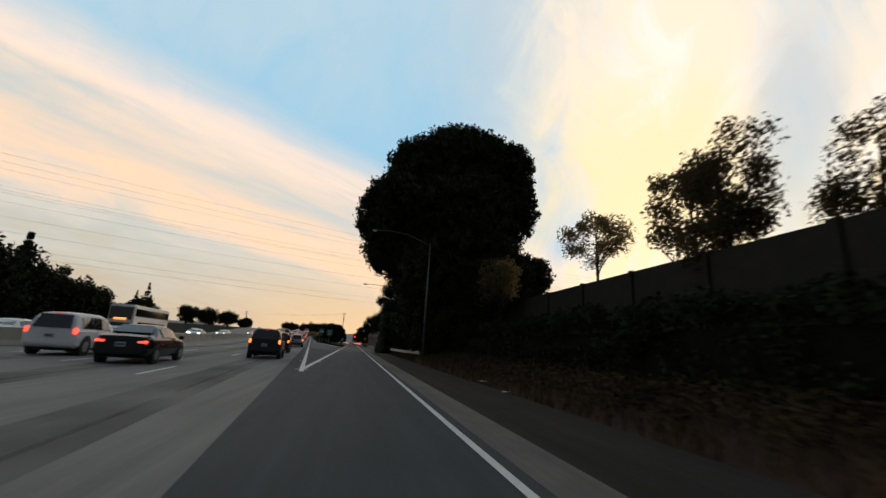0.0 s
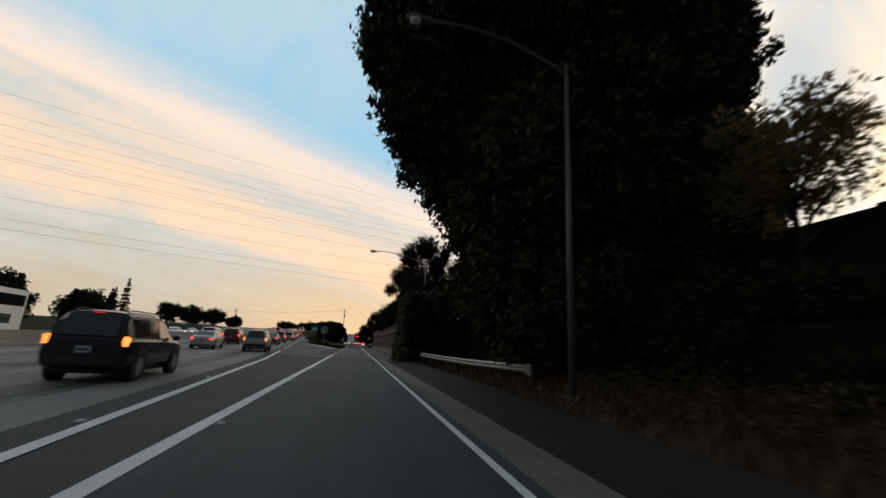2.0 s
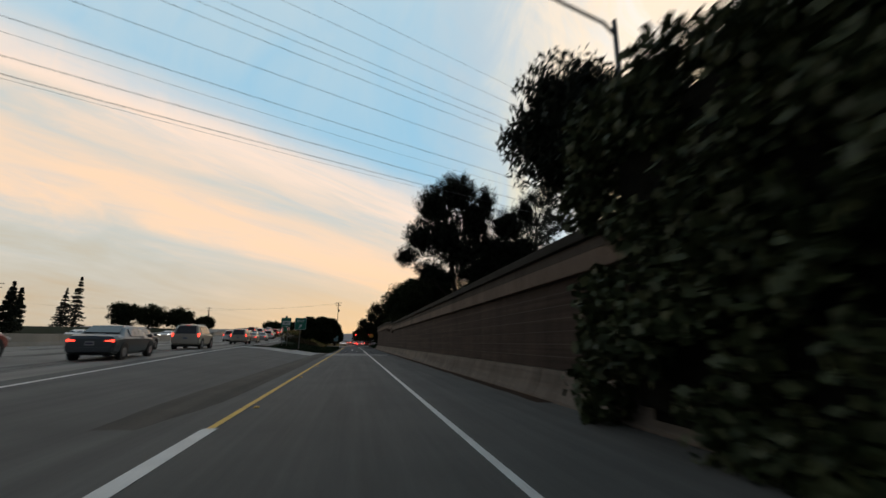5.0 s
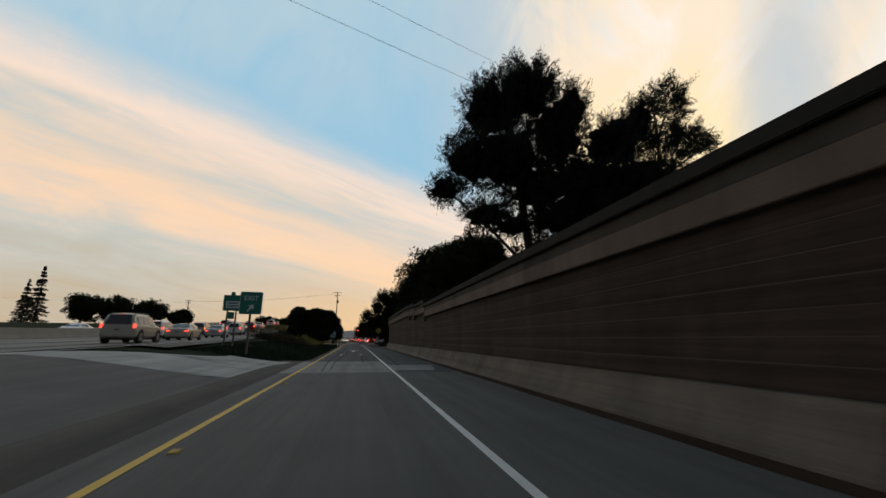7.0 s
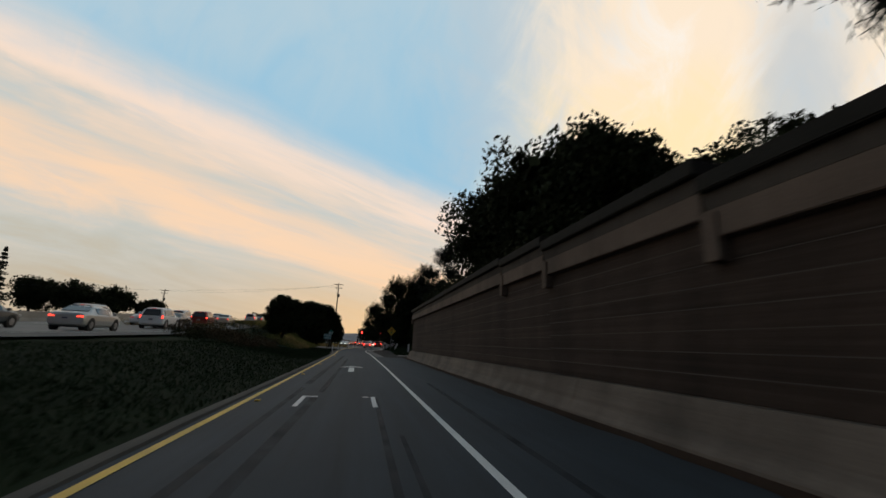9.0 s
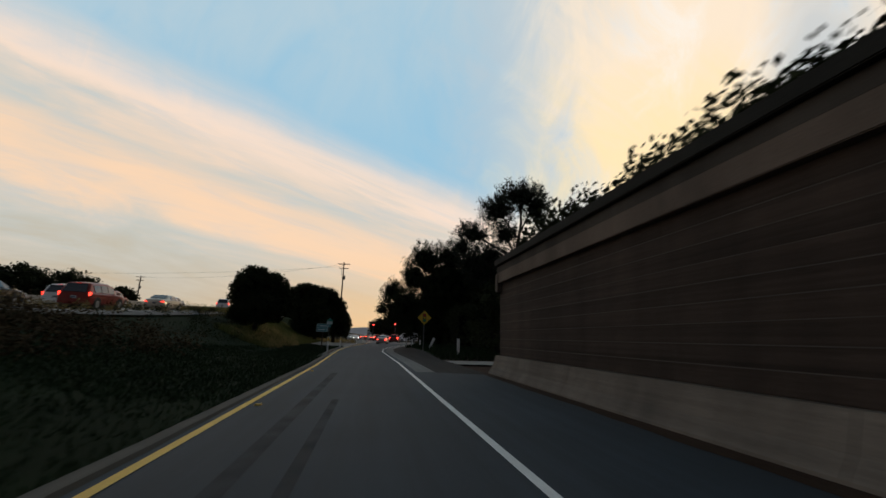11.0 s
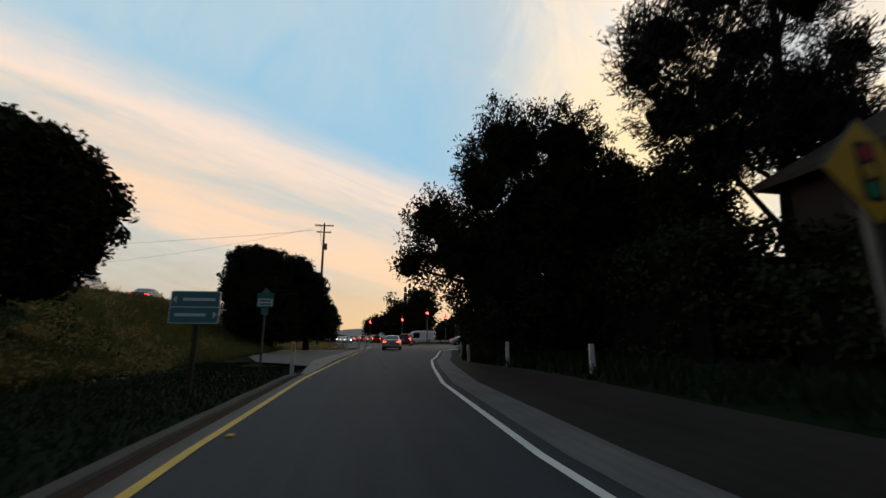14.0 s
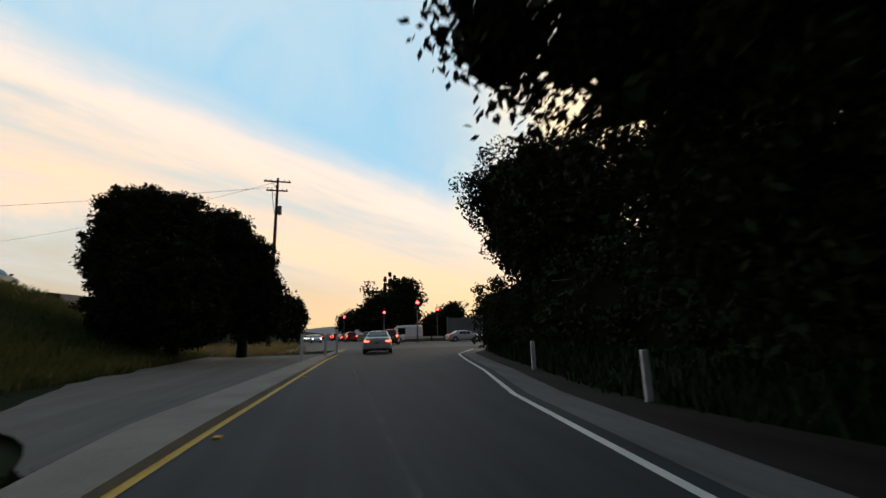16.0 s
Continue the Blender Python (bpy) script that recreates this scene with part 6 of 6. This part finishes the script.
def vehicle(kind, body_mat, label, tail=TAIL, name="car", rails=False, spare=False, dark_lower=False, head_on=False, group="traffic"):
    rows = SHAPES[kind]
    root = thing(name, label, "van" if kind == "van" else "car", group=group)
    part("body", loft([(r[0], section(*r[1:])) for r in rows]), body_mat, root, smooth=False)
    cab = [r for r in rows if r[3] - r[2] > 0.25]
    if kind == "sedan":
        tail_i, roof_i, screen_i, hood_i = 3, 4, 7, 8
    elif kind == "suv":
        tail_i, roof_i, screen_i, hood_i = 1, 3, 7, 8
    else:
        tail_i, roof_i, screen_i, hood_i = 0, 1, 4, 6

    def pane(nm, corners, off):
        bm = bmesh.new()
        vs = [Vector(c) for c in corners]
        nrm = (vs[1] - vs[0]).cross(vs[3] - vs[0]).normalized()
        if nrm.dot(Vector(off)) < 0:
            nrm.negate()
        f = [bm.verts.new(v + nrm * 0.028) for v in vs]
        b = [bm.verts.new(v - nrm * 0.01) for v in vs]
        bm.faces.new(f)
        bm.faces.new(b[::-1])
        for i in range(4):
            bm.faces.new((f[i], b[i], b[(i + 1) % 4], f[(i + 1) % 4]))
        return part(nm, bm, GLASS, root, "dark tinted glass")

    t, r = rows[tail_i], rows[roof_i]
    if kind != "van":
        if kind == "sedan":
            lo, hi = (0.78, 1.095), (1.34, 1.372)
        else:
            lo, hi = (-0.012, 1.10), (0.235, 1.625)
        pane("rear_window", ((-0.64, *lo), (0.64, *lo), (0.54, *hi), (-0.54, *hi)), (0, -1, 0.4))
    s, h = rows[screen_i], rows[hood_i]
    pane("windscreen", ((-0.66, h[0] - 0.05, h[3] + 0.02), (0.66, h[0] - 0.05, h[3] + 0.02), (0.55, s[0] + 0.0, s[3] - 0.05), (-0.55, s[0] + 0.0, s[3] - 0.05)), (0, 1, 0.4))
    first = roof_i if kind == "sedan" else roof_i
    for sx in (-1, 1):
        k0 = rows[first]
        spans = []
        ys = [rows[i][0] for i in range(first, screen_i + 1)]
        cuts = [(ys[0] + 0.12, ys[0] + (ys[-1] - ys[0]) * 0.34), (ys[0] + (ys[-1] - ys[0]) * 0.37, ys[0] + (ys[-1] - ys[0]) * 0.66), (ys[0] + (ys[-1] - ys[0]) * 0.69, ys[-1] - 0.02)]
        if kind == "van":
            cuts = cuts[2:]
        for a, b in cuts:
            def at(y, f):
                bl = np.interp(y, [q[0] for q in rows], [q[2] for q in rows])
                tp = np.interp(y, [q[0] for q in rows], [q[3] for q in rows])
                w = np.interp(y, [q[0] for q in rows], [q[4] for q in rows])
                tw = np.interp(y, [q[0] for q in rows], [q[5] for q in rows])
                lo, hi = w * 0.95, tw + (w * 0.93 - tw) * 0.12
                return (sx * (lo + (hi - lo) * f), y, bl + (tp - bl) * 0.84 * f)
            pane("side_window", (at(a, 0.08), at(b, 0.08), at(b, 0.88), at(a, 0.88)), (sx, 0, 0.2))
        part("mirror", box((sx * (rows[5][4] + 0.1), rows[hood_i][0] - 0.35, rows[hood_i][2] + 0.08), (0.2, 0.12, 0.15), bevel=0.03), body_mat, root)
    L = rows[-1][0]
    wy = (0.85, L - 0.85)
    rad = 0.37 if kind != "sedan" else 0.32
    for sx in (-1, 1):
        for y in wy:
            part("wheel_arch", tube([(sx * (rows[4][4] - 0.16), y, rad + 0.02), (sx * (rows[4][4] + 0.008), y, rad + 0.02)], [rad + 0.07, rad + 0.07], 20), TRIM_BLACK, root)
            w = part("wheel", tube([(sx * (rows[4][4] - 0.2), y, rad), (sx * (rows[4][4] + 0.015), y, rad)], [rad, rad], 20), TYRE, root)
            part("rim", tube([(sx * (rows[4][4] + 0.0), y, rad), (sx * (rows[4][4] + 0.022), y, rad)], [rad * 0.66, rad * 0.6], 16), RIM, w, "alloy rim")
    lw = rows[1][4]
    zl = rows[1][2] - 0.02
    for sx in (-1, 1):
        if kind == "sedan":
            part("tail_light", box((sx * (lw - 0.2), 0.05, zl - 0.04), (0.32, 0.12, 0.12), bevel=0.03), tail, root, "lit red tail light")
        elif kind == "suv":
            part("tail_light", box((sx * (lw - 0.09), 0.08, zl + 0.0), (0.15, 0.16, 0.26), bevel=0.03), tail, root, "lit red tail light")
        else:
            part("tail_light", box((sx * (lw - 0.08), 0.0, 1.0), (0.12, 0.1, 0.4), bevel=0.02), tail, root, "red tail light")
        part("headlight", box((sx * (rows[-2][4] - 0.14), L - 0.1, rows[-2][2] - 0.02), (0.32, 0.2, 0.14), bevel=0.04), HEAD if head_on else WHITE_SIGN, root, "headlight")
    zb = rows[1][1]
    part("rear_bumper", box((0, 0.04, zb + 0.16), (lw * 1.86, 0.2, 0.22), bevel=0.05), TRIM_BLACK if dark_lower else body_mat, root)
    pl = part("licence_plate", box((0, -0.035, zb + (0.42 if kind != "sedan" else 0.38)), (0.31, 0.02, 0.16)), PLATE, root, "white plate with a plain bar")
    part("plate_bar", box((0, -0.048, zb + (0.42 if kind != "sedan" else 0.38)), (0.24, 0.004, 0.06)), PLATE_BAR, pl)
    part("underbody", box((0, L / 2, 0.27), (lw * 1.6, L - 0.9, 0.16)), TRIM_BLACK, root)
    part("brake_light", box((0, (r[0] - 0.06 if kind != "van" else 0.0), r[3] - 0.03), (0.22, 0.04, 0.025)), TAIL_DIM, root)
    if rails:
        for sx in (-1, 1):
            part("roof_rail", tube([(sx * 0.56, r[0] + 0.1, r[3] + 0.0), (sx * 0.56, r[0] + 0.25, r[3] + 0.07), (sx * 0.56, s[0] - 0.4, r[3] + 0.08), (sx * 0.56, s[0] - 0.2, r[3] + 0.0)], [0.02] * 4, 6), TRIM_BLACK, root)
    return root


WHITE_PAINT = paint("white_car_paint", (0.78, 0.78, 0.77), 0.0, 0.3)
BLACK_PAINT = paint("black_car_paint", (0.010, 0.011, 0.013), 0.2, 0.22)
SILVER_PAINT = paint("silver_car_paint", (0.46, 0.46, 0.45), 0.35, 0.32)
CHAMPAGNE_PAINT = paint("champagne_car_paint", (0.50, 0.46, 0.38), 0.3, 0.32)
GREY_PAINT = paint("grey_car_paint", (0.10, 0.115, 0.125), 0.5, 0.3)
RED_PAINT = paint("red_car_paint", (0.22, 0.025, 0.018), 0.2, 0.3)

MODELS = {
    "white_suv": vehicle("suv", WHITE_PAINT, "white sport utility car with lit red tail lights"),
    "black_sedan": vehicle("sedan", BLACK_PAINT, "black sedan with lit red brake lights"),
    "dark_suv": vehicle("suv", BLACK_PAINT, "black sport utility car with a roof rack and lit brake lights", TAIL_ORANGE, rails=True, dark_lower=True),
    "silver_suv": vehicle("suv", SILVER_PAINT, "silver sport utility car with black bumpers", TAIL_ORANGE, rails=True, dark_lower=True),
    "silver_sedan": vehicle("sedan", SILVER_PAINT, "silver sedan with lit tail lights", TAIL),
    "champagne_sedan": vehicle("sedan", CHAMPAGNE_PAINT, "champagne sedan with lit tail lights", TAIL),
    "champagne_suv": vehicle("suv", CHAMPAGNE_PAINT, "champagne sport utility car with red tail lights", TAIL, rails=True),
    "grey_sedan": vehicle("sedan", GREY_PAINT, "dark grey sedan with lit tail lights", TAIL),
    "red_suv": vehicle("suv", RED_PAINT, "red sport utility car with lit tail lights", TAIL),
    "white_sedan": vehicle("sedan", WHITE_PAINT, "white sedan with headlights on", TAIL_DIM, head_on=True),
    "white_van": vehicle("van", WHITE_PAINT, "tall white delivery van", TAIL_DIM, name="delivery_van", head_on=True),
    "exit_car": vehicle("sedan", SILVER_PAINT, "silver car braking in the exit lane", TAIL_BRIGHT),
    "queue_suv": vehicle("suv", RED_PAINT, "red sport utility car braking at the junction", TAIL_BRIGHT),
    "queue_sedan": vehicle("sedan", GREY_PAINT, "dark grey sedan braking in the queue", TAIL_BRIGHT),
}
placed = set()


def put_car(model, x, y, turn=None, z=None):
    ob = MODELS[model]
    slope = 0.0
    if turn is None:
        turn = math.degrees(math.atan(0.095))
        slope = math.degrees(math.atan2(freeway_z(y + 4) - freeway_z(y), 4))
    g = (freeway_z(y) if x < edge_x(y) else land_z(x, y)) + 0.03 if z is None else z
    m = pose(x, y, g, slope, 0, turn)
    if model in placed:
        copy_thing(ob, m)
    else:
        ob.matrix_world = m
        placed.add(model)


def on_lane(model, y, lane):
    put_car(model, edge_x(y) - lane, y)


L1, L2, L3, L4 = 2.35, 6.2, 9.8, 13.0
for model, y, lane in (("black_sedan", 12.3, L2), ("white_suv", 15.0, L3), ("dark_suv", 21.5, L1),
                       ("dark_suv", 33.2, L1 + 0.1), ("silver_sedan", 58.5, L2 - 0.3), ("red_suv", 72.0, L2), ("silver_suv", 57.5, L1 - 0.6), ("white_suv", 74.0, L3 - 0.8),
                       ("grey_sedan", 76.0, L1), ("champagne_suv", 89.0, L1), ("grey_sedan", 85.0, L2 - 1.2),
                       ("champagne_suv", 109.5, L1 - 0.2), ("champagne_sedan", 121.0, L1), ("white_suv", 127.0, L2), ("silver_sedan", 134.0, L1), ("white_suv", 146.0, L1),
                       ("grey_sedan", 131.0, L2), ("silver_suv", 143.0, L2), ("black_sedan", 150.0, L1), ("red_suv", 160.0, L1), ("white_sedan", 154, L2),
                       ("champagne_sedan", 172.0, L1), ("white_suv", 196.0, L1), ("silver_sedan", 185.0, L2), ("white_suv", 165, L2), ("red_suv", 178, L3), ("grey_sedan", 208, L1)):
    on_lane(model, y, lane)
for y, lane in ((46, 19.0), (30, 18.5), (58, 22), (76, 18.5), (88, 22), (97, 18.6), (120, 22), (142, 18.5)):
    put_car("white_sedan", edge_x(y) - lane, y, 180 + math.degrees(math.atan(0.095)), freeway_z(y) + 0.03)
put_car("exit_car", 1.75, 203.5, -7)
put_car("queue_suv", 4.9, 223.0, -12)
put_car("silver_sedan", 13.3, 230, -88, 0.03)
put_car("white_van", 12.6, 243.5, 90, 0.03)
put_car("white_sedan", 8.6, 236.5, 90, 0.03)
put_car("champagne_sedan", 24, 234, 90, 0.03)
for k in range(20):
    rr = random.Random(k + 50)
    y = 252 + k * 8
    put_car(("queue_suv", "queue_sedan", "exit_car")[k % 3], 3.6 - 0.11 * (y - 236) + rr.uniform(-0.3, 0.3), y, 6, 0.03)
for k in range(7):
    y = 258 + k * 15
    put_car("white_sedan", -2.2 - 0.11 * (y - 236), y, 186, 0.03)


def coach(y, lane):
    x = edge_x(y) - lane
    root = thing("double_deck_coach", "tall white double-deck coach with dark windows", "bus", pose(x, y, freeway_z(y) + 0.03, 0, 0, math.degrees(math.atan(0.095))))
    part("body", box((0, 6, 2.15), (2.5, 12, 3.5), bevel=0.18), WHITE_PAINT, root)
    part("windscreen", box((0, -0.02, 2.9), (2.2, 0.08, 1.4), bevel=0.03), GLASS, root, "dark upper windscreen")
    part("windscreen", box((0, -0.02, 1.35), (2.2, 0.08, 1.0), bevel=0.03), GLASS, root, "dark lower windscreen")
    part("window_band", box((1.25, 6, 3.05), (0.04, 11.2, 0.85), bevel=0.015), GLASS, root, "long dark upper windows")
    part("window_band", box((1.25, 6, 1.65), (0.04, 9.0, 0.7), bevel=0.015), GLASS, root, "long dark lower windows")
    part("route_display", box((0, -0.04, 2.28), (1.2, 0.06, 0.2)), TAIL_ORANGE, root, "lit amber display bar")
    for sx in (-1, 1):
        part("headlight", box((sx * 0.9, -0.03, 0.75), (0.4, 0.1, 0.2), bevel=0.03), HEAD, root, "lit headlight")
        for yy in (2.2, 9.2):
            w = part("wheel", tube([(sx * 1.0, yy, 0.5), (sx * 1.27, yy, 0.5)], [0.5, 0.5], 18), TYRE, root)
            part("rim", tube([(sx * 1.25, yy, 0.5), (sx * 1.285, yy, 0.5)], [0.3, 0.26], 14), RIM, w)


coach(48, 20.5)
